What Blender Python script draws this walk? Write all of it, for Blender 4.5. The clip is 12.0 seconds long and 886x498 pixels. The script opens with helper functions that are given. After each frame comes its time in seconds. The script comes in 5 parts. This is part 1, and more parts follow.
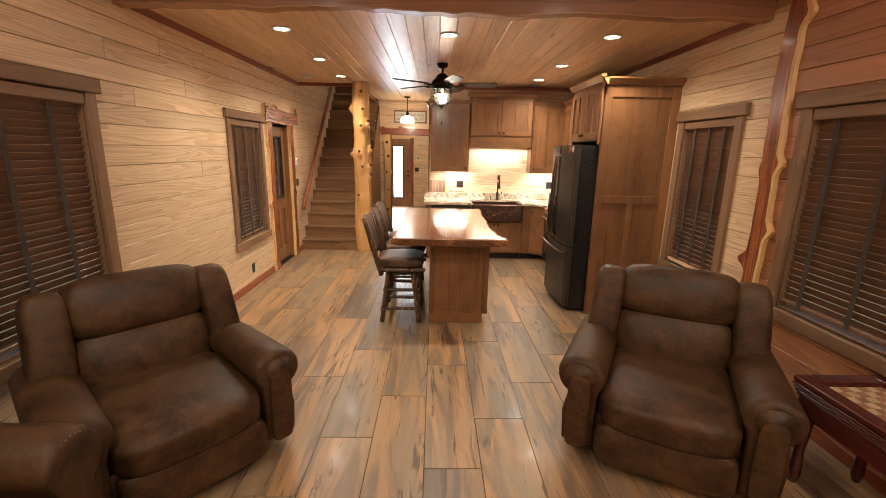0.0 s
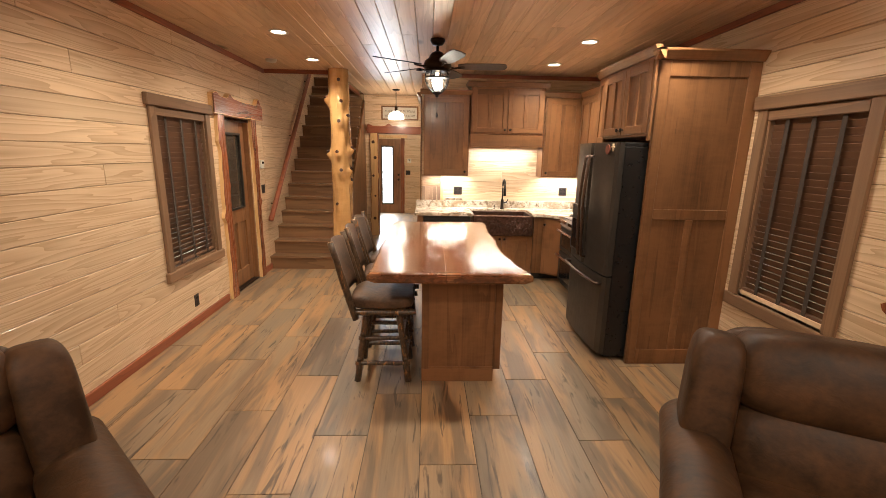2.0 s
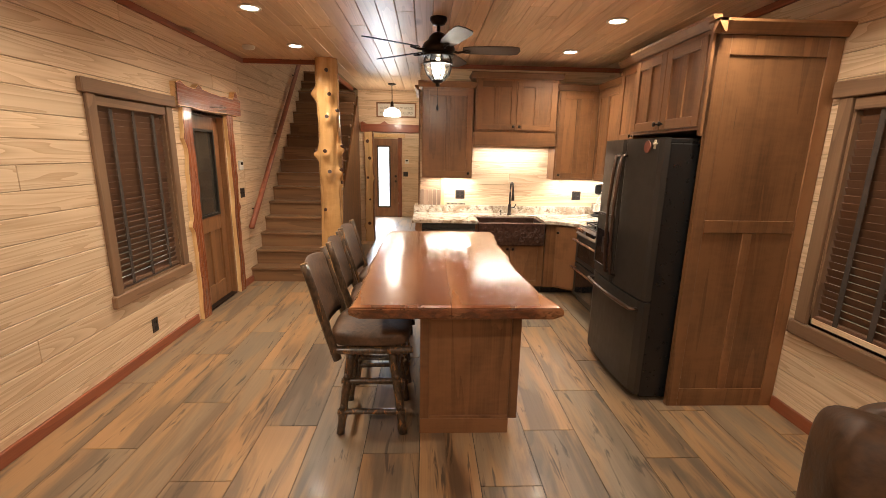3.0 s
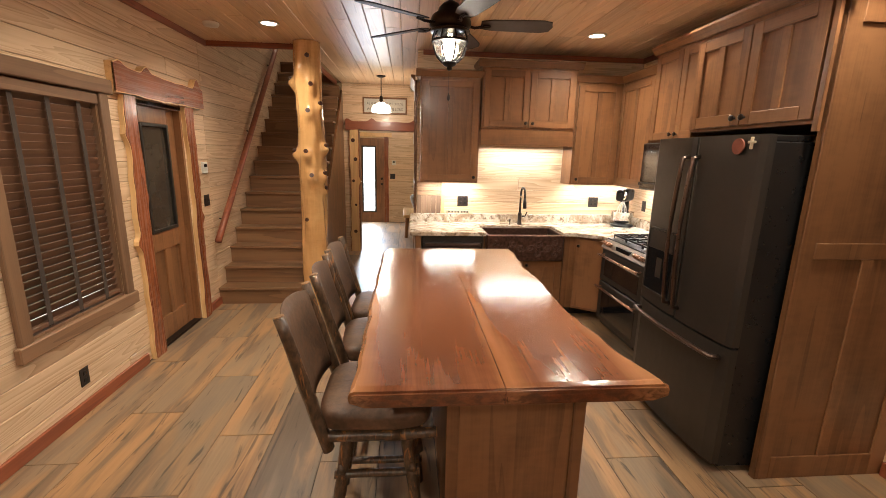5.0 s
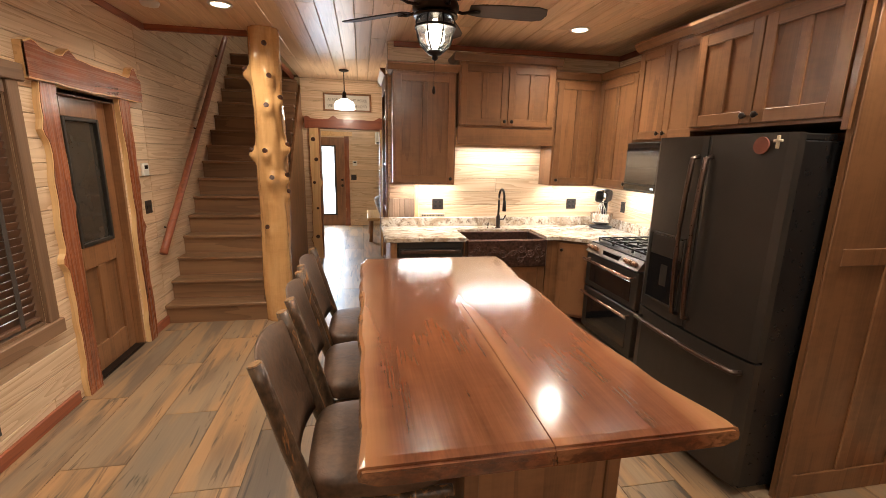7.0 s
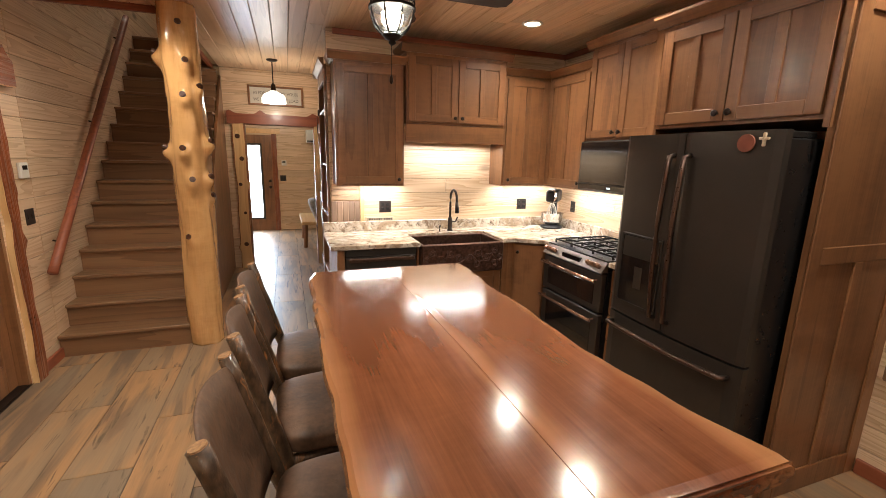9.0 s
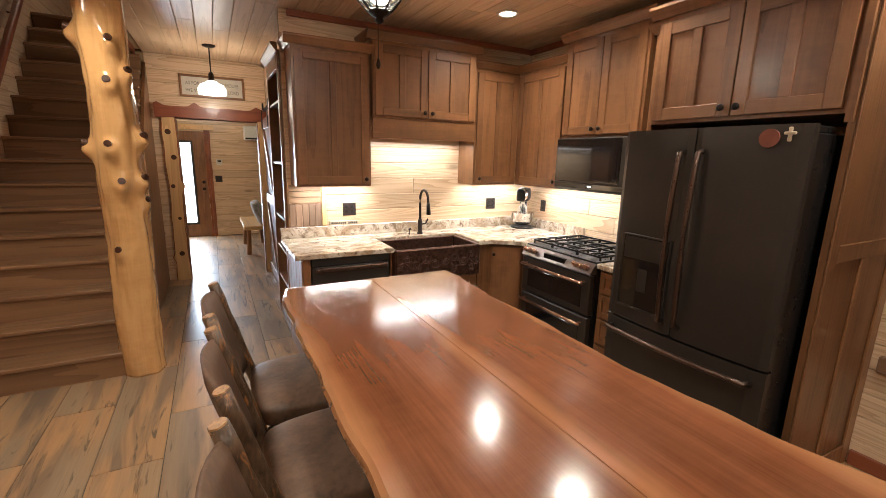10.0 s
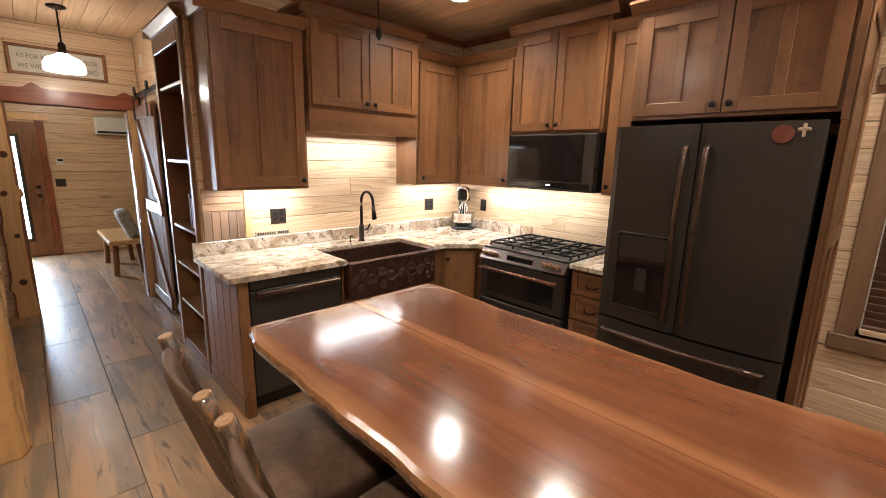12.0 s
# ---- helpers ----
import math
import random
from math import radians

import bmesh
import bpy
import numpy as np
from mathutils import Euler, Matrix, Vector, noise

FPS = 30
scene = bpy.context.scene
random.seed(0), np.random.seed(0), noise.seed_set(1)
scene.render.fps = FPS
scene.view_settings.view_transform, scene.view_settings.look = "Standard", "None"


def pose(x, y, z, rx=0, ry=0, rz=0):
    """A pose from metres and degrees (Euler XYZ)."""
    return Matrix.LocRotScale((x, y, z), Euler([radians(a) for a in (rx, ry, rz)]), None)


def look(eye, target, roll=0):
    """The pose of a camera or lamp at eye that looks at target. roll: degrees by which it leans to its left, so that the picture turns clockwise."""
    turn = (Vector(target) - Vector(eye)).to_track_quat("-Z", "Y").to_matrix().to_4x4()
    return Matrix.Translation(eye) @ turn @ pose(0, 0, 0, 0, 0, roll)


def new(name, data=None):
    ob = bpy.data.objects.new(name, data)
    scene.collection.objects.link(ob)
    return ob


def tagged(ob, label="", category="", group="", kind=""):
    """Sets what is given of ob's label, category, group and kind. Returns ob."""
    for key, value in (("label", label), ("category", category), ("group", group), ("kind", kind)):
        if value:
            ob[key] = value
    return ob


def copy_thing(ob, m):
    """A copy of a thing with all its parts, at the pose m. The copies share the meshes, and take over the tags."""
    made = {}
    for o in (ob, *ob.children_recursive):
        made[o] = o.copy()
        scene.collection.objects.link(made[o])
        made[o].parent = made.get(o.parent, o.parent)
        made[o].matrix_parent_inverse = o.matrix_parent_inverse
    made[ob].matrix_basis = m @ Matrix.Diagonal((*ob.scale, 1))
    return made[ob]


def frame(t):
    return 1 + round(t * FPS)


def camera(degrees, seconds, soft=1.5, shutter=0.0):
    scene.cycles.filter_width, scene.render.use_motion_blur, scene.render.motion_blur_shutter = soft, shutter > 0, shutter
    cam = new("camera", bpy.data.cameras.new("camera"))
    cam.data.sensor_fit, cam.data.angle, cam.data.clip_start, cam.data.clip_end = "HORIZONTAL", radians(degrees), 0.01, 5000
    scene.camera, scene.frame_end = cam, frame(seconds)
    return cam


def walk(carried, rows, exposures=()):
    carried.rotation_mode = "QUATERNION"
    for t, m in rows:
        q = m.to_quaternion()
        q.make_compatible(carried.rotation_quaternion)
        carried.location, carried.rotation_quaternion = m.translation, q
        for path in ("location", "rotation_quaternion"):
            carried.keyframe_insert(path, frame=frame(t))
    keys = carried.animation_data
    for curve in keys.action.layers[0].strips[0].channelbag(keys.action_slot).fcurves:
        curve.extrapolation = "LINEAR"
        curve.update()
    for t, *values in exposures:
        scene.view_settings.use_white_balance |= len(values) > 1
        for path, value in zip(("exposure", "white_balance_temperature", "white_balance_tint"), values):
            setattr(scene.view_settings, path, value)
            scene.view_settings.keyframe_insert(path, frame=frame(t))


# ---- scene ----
# camera and walk
cam = camera(91.7, 12.0, 0.8)
ROWS = [
    (0.0, (0.118, 0.204, 1.722), (0.160, 2.151, 1.270), 1.15),
    (0.5, (0.110, 0.438, 1.717), (0.162, 2.387, 1.270), 1.1),
    (1.0, (0.104, 0.726, 1.711), (0.166, 2.675, 1.266), 1.1),
    (1.5, (0.109, 1.044, 1.706), (0.177, 2.993, 1.261), 1.05),
    (2.0, (0.110, 1.362, 1.692), (0.184, 3.311, 1.250), 1.1),
    (2.5, (0.110, 1.676, 1.681), (0.188, 3.626, 1.242), 1.1),
    (3.0, (0.103, 1.995, 1.671), (0.184, 3.945, 1.234), 1.1),
    (4.0, (0.010, 2.490, 1.668), (0.130, 4.435, 1.234), 1.2),
    (5.0, (-0.088, 2.749, 1.666), (0.080, 4.694, 1.234), 1.25),
    (5.5, (-0.127, 2.840, 1.667), (0.076, 4.782, 1.236), 1.25),
    (6.0, (-0.168, 2.928, 1.664), (0.080, 4.866, 1.234), 1.3),
    (6.5, (-0.207, 3.010, 1.662), (0.096, 4.940, 1.233), 1.3),
    (7.0, (-0.247, 3.084, 1.661), (0.117, 5.003, 1.233), 1.25),
    (9.0, (-0.362, 3.413, 1.647), (0.306, 5.251, 1.225), 1.35),
    (9.5, (-0.444, 3.597, 1.634), (0.349, 5.385, 1.215), 1.35),
    (10.0, (-0.525, 3.782, 1.627), (0.394, 5.508, 1.208), 1.3),
    (10.5, (-0.598, 3.945, 1.618), (0.444, 5.597, 1.201), 1.3),
    (11.0, (-0.657, 4.100, 1.611), (0.496, 5.681, 1.195), 1.25),
    (11.5, (-0.723, 4.260, 1.604), (0.537, 5.759, 1.191), 1.3),
    (12.0, (-0.800, 4.410, 1.598), (0.558, 5.820, 1.188), 1.3),
]
walk(cam, [(t, look(e, g, r)) for t, e, g, r in ROWS], [(0.0, 0.42, 6430, 10), (2.5, 0.30, 6380, 10), (6.5, 0.12, 6130, 10), (9.5, -0.02, 6000, 10), (12.0, -0.12, 5900, 10)])

# plan, metres
LW, RW, CEIL = -2.13, 2.51, 2.73        # side walls, ceiling
BACK, FAR = 7.62, 13.3                  # kitchen back wall, end wall of the entry
Y0, Y1 = -3.2, 14.6                     # behind the camera, back of the house
BEAM = 3.62                             # where the low ceiling begins
STX = -1.2                              # open side of the stairs
DOORY = 10.09                           # wall with the doorway to the entry

# world and lights
world = bpy.data.worlds.new("world")
scene.world = world
world.use_nodes = True
wn = world.node_tree
sky = wn.nodes.new("ShaderNodeTexSky")
sky.sky_type, sky.sun_disc = "NISHITA", False
sky.sun_elevation, sky.sun_rotation = radians(50), radians(180)
wn.links.new(sky.outputs[0], wn.nodes["Background"].inputs[0])
wn.nodes["Background"].inputs[1].default_value = 0.15
sun = new("sun", bpy.data.lights.new("sun", "SUN"))
sun.data.energy, sun.data.angle, sun.data.color = 2.5, radians(0.5), (1, 0.94, 0.85)
sun.matrix_world = look((0, 0, 20), (0.5, 16, 0))

WARM = (1.0, 0.885, 0.71)


def lamp(kind, loc, target, power, color=WARM, size=0.1, size_y=None, spot=120, blend=0.6):
    li = bpy.data.lights.new("lamp_light", kind)
    li.energy, li.color = power, color
    if kind == "AREA":
        li.shape, li.size, li.size_y = "RECTANGLE", size, size_y or size
    else:
        li.shadow_soft_size = size
    if kind == "SPOT":
        li.spot_size, li.spot_blend = radians(spot), blend
    ob = new("lamp_light", li)
    ob.matrix_world = look(loc, target)
    return ob


SPOTS = [(-1.25, 4.35), (-1.26, 5.66), (-1.27, 6.87), (0.23, 4.41), (1.68, 4.34), (1.62, 5.70), (1.6, 6.79)]
for sx, sy in SPOTS:
    lamp("SPOT", (sx, sy, CEIL - 0.03), (sx, sy + 0.001, 0), 74, size=0.06, spot=150, blend=0.9)
for sx, sy in ((-1.25, 0.6), (1.68, 0.6), (-1.25, -1.6), (1.68, -1.6)):      # unseen spots added to brighten the sitting room
    lamp("SPOT", (sx, sy, 3.4), (sx, sy + 0.001, 0), 74, size=0.06, spot=172, blend=0.35)
lamp("POINT", (0.19, 5.78, 2.34), (0.19, 5.78, 0), 20, size=0.07)
lamp("POINT", (-0.46, 9.3, 2.20), (-0.46, 9.3, 0), 11.5, size=0.08)
UC = (1.0, 0.96, 0.89)
lamp("AREA", (0.40, BACK - 0.12, 1.355), (0.40, BACK - 0.10, 0), 6.4, UC, 0.55, 0.06)
lamp("AREA", (1.18, BACK - 0.14, 1.745), (1.18, BACK - 0.12, 0), 7.8, UC, 0.85, 0.06)
lamp("AREA", (2.05, BACK - 0.12, 1.355), (2.05, BACK - 0.10, 0), 6.4, UC, 0.7, 0.06)
lamp("AREA", (RW - 0.14, 6.95, 1.355), (RW - 0.12, 6.95, 0), 5.5, UC, 0.55, 0.06)
lamp("AREA", (RW - 0.16, 6.35, 1.375), (RW - 0.14, 6.35, 0), 5.5, UC, 0.68, 0.06)
lamp("AREA", (-0.99, FAR + 0.022, 1.03), (-0.99, 0, 1.03), 75, (0.80, 0.90, 1.0), 0.26, 1.5)   # daylight through the glass door
lamp("POINT", (-0.5, 11.8, 2.4), (-0.5, 11.8, 0), 21, size=0.1)                            # fill light added in the entry, no fixture
lamp("POINT", (-1.65, 10.6, 4.3), (-1.6, 10.6, 0), 16, size=0.1)                           # out-of-view fill added to light the stairwell


# ---- materials ----
class Mat:
    """A small builder round a Principled node tree."""

    def __init__(self, name, rough=0.5, metal=0.0, coat=0.0):
        self.m = bpy.data.materials.new(name)
        self.m.use_nodes = True
        self.t = self.m.node_tree
        self.b = self.t.nodes["Principled BSDF"]
        self.b.inputs["Roughness"].default_value = rough
        self.b.inputs["Metallic"].default_value = metal
        self.b.inputs["Coat Weight"].default_value = coat
        self.b.inputs["Coat Roughness"].default_value = 0.12

    def n(self, kind, ins=None, operation="", data_type="", blend_type=""):
        nd = self.t.nodes.new("ShaderNode" + kind)
        if operation:
            nd.operation = operation
        if data_type:
            nd.data_type = data_type
        if blend_type:
            nd.blend_type = blend_type
        for k, v in (ins or {}).items():
            self.put(nd.inputs[k], v)
        return nd

    def put(self, socket, v):
        if isinstance(v, bpy.types.NodeSocket):
            self.t.links.new(v, socket)
        else:
            socket.default_value = v

    def math(self, op, a, b=0.0, clamp=False):
        nd = self.n("Math", {0: a, 1: b}, operation=op)
        nd.use_clamp = clamp
        return nd.outputs[0]

    def mix(self, f, a, b, blend="MIX"):
        nd = self.n("Mix", data_type="RGBA", blend_type=blend)
        self.put(nd.inputs[0], f)
        self.put(nd.inputs[6], (*a, 1) if isinstance(a, tuple) else a)
        self.put(nd.inputs[7], (*b, 1) if isinstance(b, tuple) else b)
        return nd.outputs[2]

    def ramp(self, f, lo, hi):
        return self.n("MapRange", {0: f, 1: lo, 2: hi}).outputs[0]

    def coords(self, scale=(1, 1, 1), rnd=0.0, island=False):
        co = self.n("TexCoord").outputs["Object"]
        if rnd:
            r = self.n("NewGeometry").outputs["Random Per Island"] if island else self.n("ObjectInfo").outputs["Random"]
            off = self.n("CombineXYZ", {0: self.math("MULTIPLY", r, rnd), 1: self.math("MULTIPLY", r, rnd * 1.7), 2: self.math("MULTIPLY", r, rnd * 0.6)}).outputs[0]
            co = self.n("VectorMath", {0: co, 1: off}, operation="ADD").outputs[0]
        return self.n("VectorMath", {0: co, 1: scale}, operation="MULTIPLY").outputs[0]

    def noise(self, co, scale=1.0, detail=3.0, rough=0.5, dist=0.0):
        return self.n("TexNoise", {"Vector": co, "Scale": scale, "Detail": detail, "Roughness": rough, "Distortion": dist}).outputs[0]

    def bump(self, h, strength=0.2, dist=0.01):
        self.put(self.b.inputs["Normal"], self.n("Bump", {"Strength": strength, "Distance": dist, "Height": h}).outputs[0])

    def color(self, c):
        self.put(self.b.inputs["Base Color"], (*c, 1) if isinstance(c, tuple) else c)
        return self


AX = {"x": (0.06, 1, 1), "y": (1, 0.06, 1), "z": (1, 1, 0.06)}


def wood(name, light, dark, axis, rough=0.45, coat=0.0, rings=9.0, size=6.0, knots=0.0, island=False, rnd=40.0, vary=0.25, contrast=0.55, knot_color=None, bump=0.12, figure=0.0):
    m = Mat(name, rough, 0, coat)
    a = AX[axis]
    co = m.coords(a, rnd, island)
    body = m.noise(co, size, 2.0, 0.5, 0.4)
    bands = m.math("FRACT", m.math("MULTIPLY", body, rings))
    bands = m.math("POWER", bands, 1.6)
    fine = m.noise(m.coords(tuple(c * (0.3 if c < 0.5 else 1) for c in a), rnd, island), 120, 2.0)
    broad = m.noise(co, 1.7, 2.0)
    f = m.math("ADD", m.math("MULTIPLY", bands, contrast), m.math("MULTIPLY", m.math("SUBTRACT", fine, 0.5), 0.55))
    f = m.math("ADD", f, m.math("MULTIPLY", m.math("SUBTRACT", broad, 0.45), 0.6), True)
    if figure:
        blot = m.noise(m.coords(tuple(0.5 if x < 0.5 else 1 for x in a), rnd, island), 4.5, 4, 0.6, 0.8)
        curl = m.noise(m.coords(tuple(1.0 if x < 0.5 else 0.22 for x in a), rnd, island), 42, 2, 0.5, 0.4)
        f = m.math("ADD", f, m.math("MULTIPLY", m.math("SUBTRACT", blot, 0.5), figure * 1.6))
        f = m.math("ADD", f, m.math("MULTIPLY", m.math("SUBTRACT", curl, 0.5), figure * 0.5), True)
    c = m.mix(f, light, dark)
    r = m.n("NewGeometry").outputs["Random Per Island"] if island else m.n("ObjectInfo").outputs["Random"]
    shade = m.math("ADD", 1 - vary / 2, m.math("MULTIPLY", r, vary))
    c = m.mix(1.0, c, m.n("CombineColor", {0: shade, 1: shade, 2: shade}).outputs[0], "MULTIPLY")
    if knots:
        v = m.n("TexVoronoi", {"Vector": m.coords(tuple(0.45 if x < 0.5 else 1 for x in a), rnd, island), "Scale": knots})
        pick = m.n("SeparateColor", {0: v.outputs["Color"]}).outputs[0]
        k = m.math("MULTIPLY", m.ramp(v.outputs["Distance"], 0.13, 0.05), m.math("GREATER_THAN", pick, 0.62))
        c = m.mix(k, c, knot_color or tuple(x * 0.35 for x in dark))
    m.color(c)
    m.put(m.b.inputs["Roughness"], m.math("ADD", rough - 0.06, m.math("MULTIPLY", fine, 0.14)))
    m.bump(f, bump, 0.004)
    return m.m


def plain(name, c, rough=0.5, metal=0.0, coat=0.0, var=0.25, scale=14.0, bump=0.05):
    m = Mat(name, rough, metal, coat)
    n1 = m.noise(m.coords(), scale, 4.0, 0.6)
    m.color(m.mix(m.ramp(n1, 0.3, 0.7), tuple(x * (1 - var) for x in c), tuple(min(1, x * (1 + var * 0.5)) for x in c)))
    m.put(m.b.inputs["Roughness"], m.math("ADD", rough - 0.08, m.math("MULTIPLY", m.noise(m.coords(), scale * 6, 2.0), 0.16)))
    if bump:
        m.bump(m.noise(m.coords(), scale * 12, 3.0), bump, 0.003)
    return m.m


def glow(name, c, s):
    m = Mat(name, 0.4)
    m.color(c)
    m.b.inputs["Emission Color"].default_value = (*c, 1)
    m.b.inputs["Emission Strength"].default_value = s
    return m.m


PINE_L, PINE_D = (0.74, 0.545, 0.355), (0.49, 0.305, 0.165)
pine_y = wood("pine_board_y", PINE_L, PINE_D, "y", 0.36, 0.2, 17, 6, 2.2, vary=0.18, contrast=0.72)
pine_x = wood("pine_board_x", PINE_L, PINE_D, "x", 0.36, 0.2, 17, 6, 2.2, vary=0.18, contrast=0.72)
pine_sub = plain("pine_groove", (0.36, 0.25, 0.13), 0.6)
pine_ceil = wood("pine_ceiling", (0.77, 0.54, 0.34), (0.54, 0.34, 0.18), "y", 0.45, 0.12, 8, 7, 2.0, island=True, vary=0.24, bump=0.05)
pine_ceil.node_tree.nodes["Principled BSDF"].inputs["Coat Roughness"].default_value = 0.3
cedar_y = wood("cedar_board_y", (0.42, 0.18, 0.085), (0.22, 0.078, 0.036), "y", 0.4, 0.1, 7, 6, 2.4, vary=0.5)
cedar_trim = wood("cedar_trim", (0.30, 0.085, 0.035), (0.17, 0.04, 0.02), "y", 0.4, 0.2, 6, 6, 0)
cedar_trim_x = wood("cedar_trim_x", (0.30, 0.085, 0.035), (0.17, 0.04, 0.02), "x", 0.4, 0.2, 6, 6, 0, figure=0.7)
cedar_z = wood("cedar_heart_z", (0.33, 0.105, 0.042), (0.085, 0.019, 0.010), "z", 0.26, 0.5, 6, 7, 0, figure=1.0)
sap_z = wood("cedar_sapwood_z", (0.72, 0.47, 0.22), (0.52, 0.29, 0.11), "z", 0.3, 0.4, 6, 7, 0)
cedar_hy = wood("cedar_heart_y", (0.30, 0.085, 0.038), (0.075, 0.016, 0.009), "y", 0.26, 0.5, 6, 7, 0, figure=1.0)
sap_y = wood("cedar_sapwood_y", (0.70, 0.44, 0.20), (0.48, 0.26, 0.1), "y", 0.3, 0.4, 6, 7, 0)
cab_z = wood("stained_cabinet_z", (0.240, 0.108, 0.043), (0.072, 0.030, 0.0125), "z", 0.38, 0.2, 5, 5, 0, vary=0.3, contrast=0.36, figure=0.85)
cab_x = wood("stained_cabinet_x", (0.240, 0.108, 0.043), (0.072, 0.030, 0.0125), "x", 0.38, 0.2, 5, 5, 0, vary=0.3, contrast=0.36, figure=0.85)
cab_y = wood("stained_cabinet_y", (0.240, 0.108, 0.043), (0.072, 0.030, 0.0125), "y", 0.38, 0.2, 5, 5, 0, vary=0.3, contrast=0.36, figure=0.85)
trim_z = wood("window_trim_z", (0.24, 0.135, 0.072), (0.125, 0.065, 0.034), "z", 0.5, 0, 5, 6, 1.5)
trim_y = wood("window_trim_y", (0.24, 0.135, 0.072), (0.125, 0.065, 0.034), "y", 0.5, 0, 5, 6, 1.5)
stair_x = wood("stair_wood_x", (0.25, 0.132, 0.062), (0.12, 0.056, 0.026), "x", 0.38, 0.15, 6, 5, 1.2, vary=0.25)
barn_z = wood("barn_board_z", (0.30, 0.19, 0.12), (0.13, 0.07, 0.045), "z", 0.6, 0, 6, 8, 1.5, vary=0.7)
log_pine = wood("log_varnished", (0.64, 0.36, 0.14), (0.40, 0.185, 0.060), "z", 0.16, 0.9, 2, 4, 0, vary=0.0, bump=0.35, contrast=0.25, figure=0.9)
knot_m = plain("knot_dark", (0.075, 0.028, 0.013), 0.3, 0, 0.5, 0.5, 60)
door_glass = plain("dim_door_glass", (0.060, 0.048, 0.036), 0.1, 0, 0.3, 0.3, 3, 0)


def bark_mat():
    m = Mat("hickory_bark", 0.34, 0, 0.4)
    n1, n2 = m.noise(m.coords((1, 1, 0.35), 9), 26, 4, 0.65, 0.8), m.noise(m.coords((1, 1, 0.5), 9), 60, 3)
    c = m.mix(m.ramp(n2, 0.35, 0.65), (0.042, 0.025, 0.015), (0.105, 0.062, 0.034))
    m.color(m.mix(m.ramp(n1, 0.56, 0.66), c, (0.33, 0.145, 0.045)))
    m.bump(m.math("ADD", n1, n2), 0.5, 0.006)
    return m.m


bark = bark_mat()
log_end = plain("cut_log_end", (0.34, 0.18, 0.075), 0.35, 0, 0.4, 0.6, 90)
blind_m = wood("blind_slat", (0.165, 0.082, 0.045), (0.105, 0.050, 0.028), "y", 0.42, 0.1, 4, 8, 0, vary=0.2, bump=0.05)
tape_m = plain("blind_tape", (0.060, 0.042, 0.031), 0.85, bump=0.2)
slate = plain("slate_steel", (0.072, 0.064, 0.056), 0.43, 0.72, 0, 0.1, 3, 0)
slate_dark = plain("appliance_black", (0.016, 0.015, 0.015), 0.3, 0.2, 0, 0.1, 6, 0)
glass_dark = plain("oven_glass", (0.008, 0.008, 0.009), 0.06, 0, 0.5, 0.0, 4, 0)
steel_grey = plain("brushed_slate_steel", (0.20, 0.175, 0.155), 0.32, 0.9, 0, 0.1, 30, 0.02)
copper = plain("brushed_copper", (0.50, 0.31, 0.215), 0.28, 1.0, 0, 0.2, 20, 0.03)
bronze_handle = plain("bronze_handle", (0.145, 0.098, 0.078), 0.3, 0.9, 0, 0.15, 20, 0.02)
orb = plain("oil_rubbed_bronze", (0.035, 0.025, 0.02), 0.36, 0.8, 0, 0.3, 20, 0.04)
iron = plain("black_iron", (0.018, 0.015, 0.014), 0.5, 0.5, 0, 0.3, 30, 0.1)
copper_sink = plain("hammered_copper", (0.10, 0.050, 0.034), 0.42, 0.75, 0, 0.6, 40, 0.3)
white_p = plain("white_plastic", (0.72, 0.69, 0.62), 0.4, var=0.05)
dark_plate = plain("dark_switch_plate", (0.03, 0.02, 0.016), 0.4)
chrome = plain("polished_steel", (0.62, 0.60, 0.57), 0.12, 1.0, 0, 0.05, 8, 0)
fan_wood = wood("fan_blade_wood", (0.045, 0.026, 0.017), (0.025, 0.014, 0.010), "x", 0.65, 0.0, 5, 6, 0)
lamp_on = glow("lamp_lens", (1.0, 0.86, 0.66), 9.0)
shade_on = glow("opal_shade", (1.0, 0.90, 0.74), 3.2)
bulb_on = glow("lantern_bulb", (1.0, 0.86, 0.62), 9.0)
day_glow = glow("daylight_beyond", (0.86, 0.93, 1.0), 4.0)


def glass_mat(name, tint, rough=0.02):
    m = Mat(name, rough)
    m.color(tint)
    m.b.inputs["Transmission Weight"].default_value = 1.0
    m.b.inputs["IOR"].default_value = 1.45
    return m.m


glass_clear = glass_mat("clear_glass", (0.95, 0.95, 0.93))
glass_seeded = glass_mat("seeded_lantern_glass", (0.95, 0.92, 0.85), 0.12)


def leather_mat(name, c):
    m = Mat(name, 0.55)
    n1, n2 = m.noise(m.coords(), 6, 4, 0.6, 0.6), m.noise(m.coords(), 45, 3, 0.6)
    f = m.math("ADD", m.math("MULTIPLY", n1, 0.75), m.math("MULTIPLY", n2, 0.25))
    m.color(m.mix(m.ramp(f, 0.36, 0.66), tuple(x * 0.5 for x in c), tuple(x * 1.7 for x in c)))
    m.b.inputs["Specular IOR Level"].default_value = 0.35
    m.put(m.b.inputs["Roughness"], m.n("MapRange", {0: f, 1: 0.3, 2: 0.7, 3: 0.42, 4: 0.64}).outputs[0])
    m.bump(m.math("ADD", m.math("MULTIPLY", n2, 0.3), m.noise(m.coords(), 14, 3, 0.5, 1.0)), 0.22, 0.012)
    return m.m


leather = leather_mat("suede_leather", (0.062, 0.029, 0.012))
leather_stool = leather_mat("stool_leather", (0.098, 0.054, 0.031))


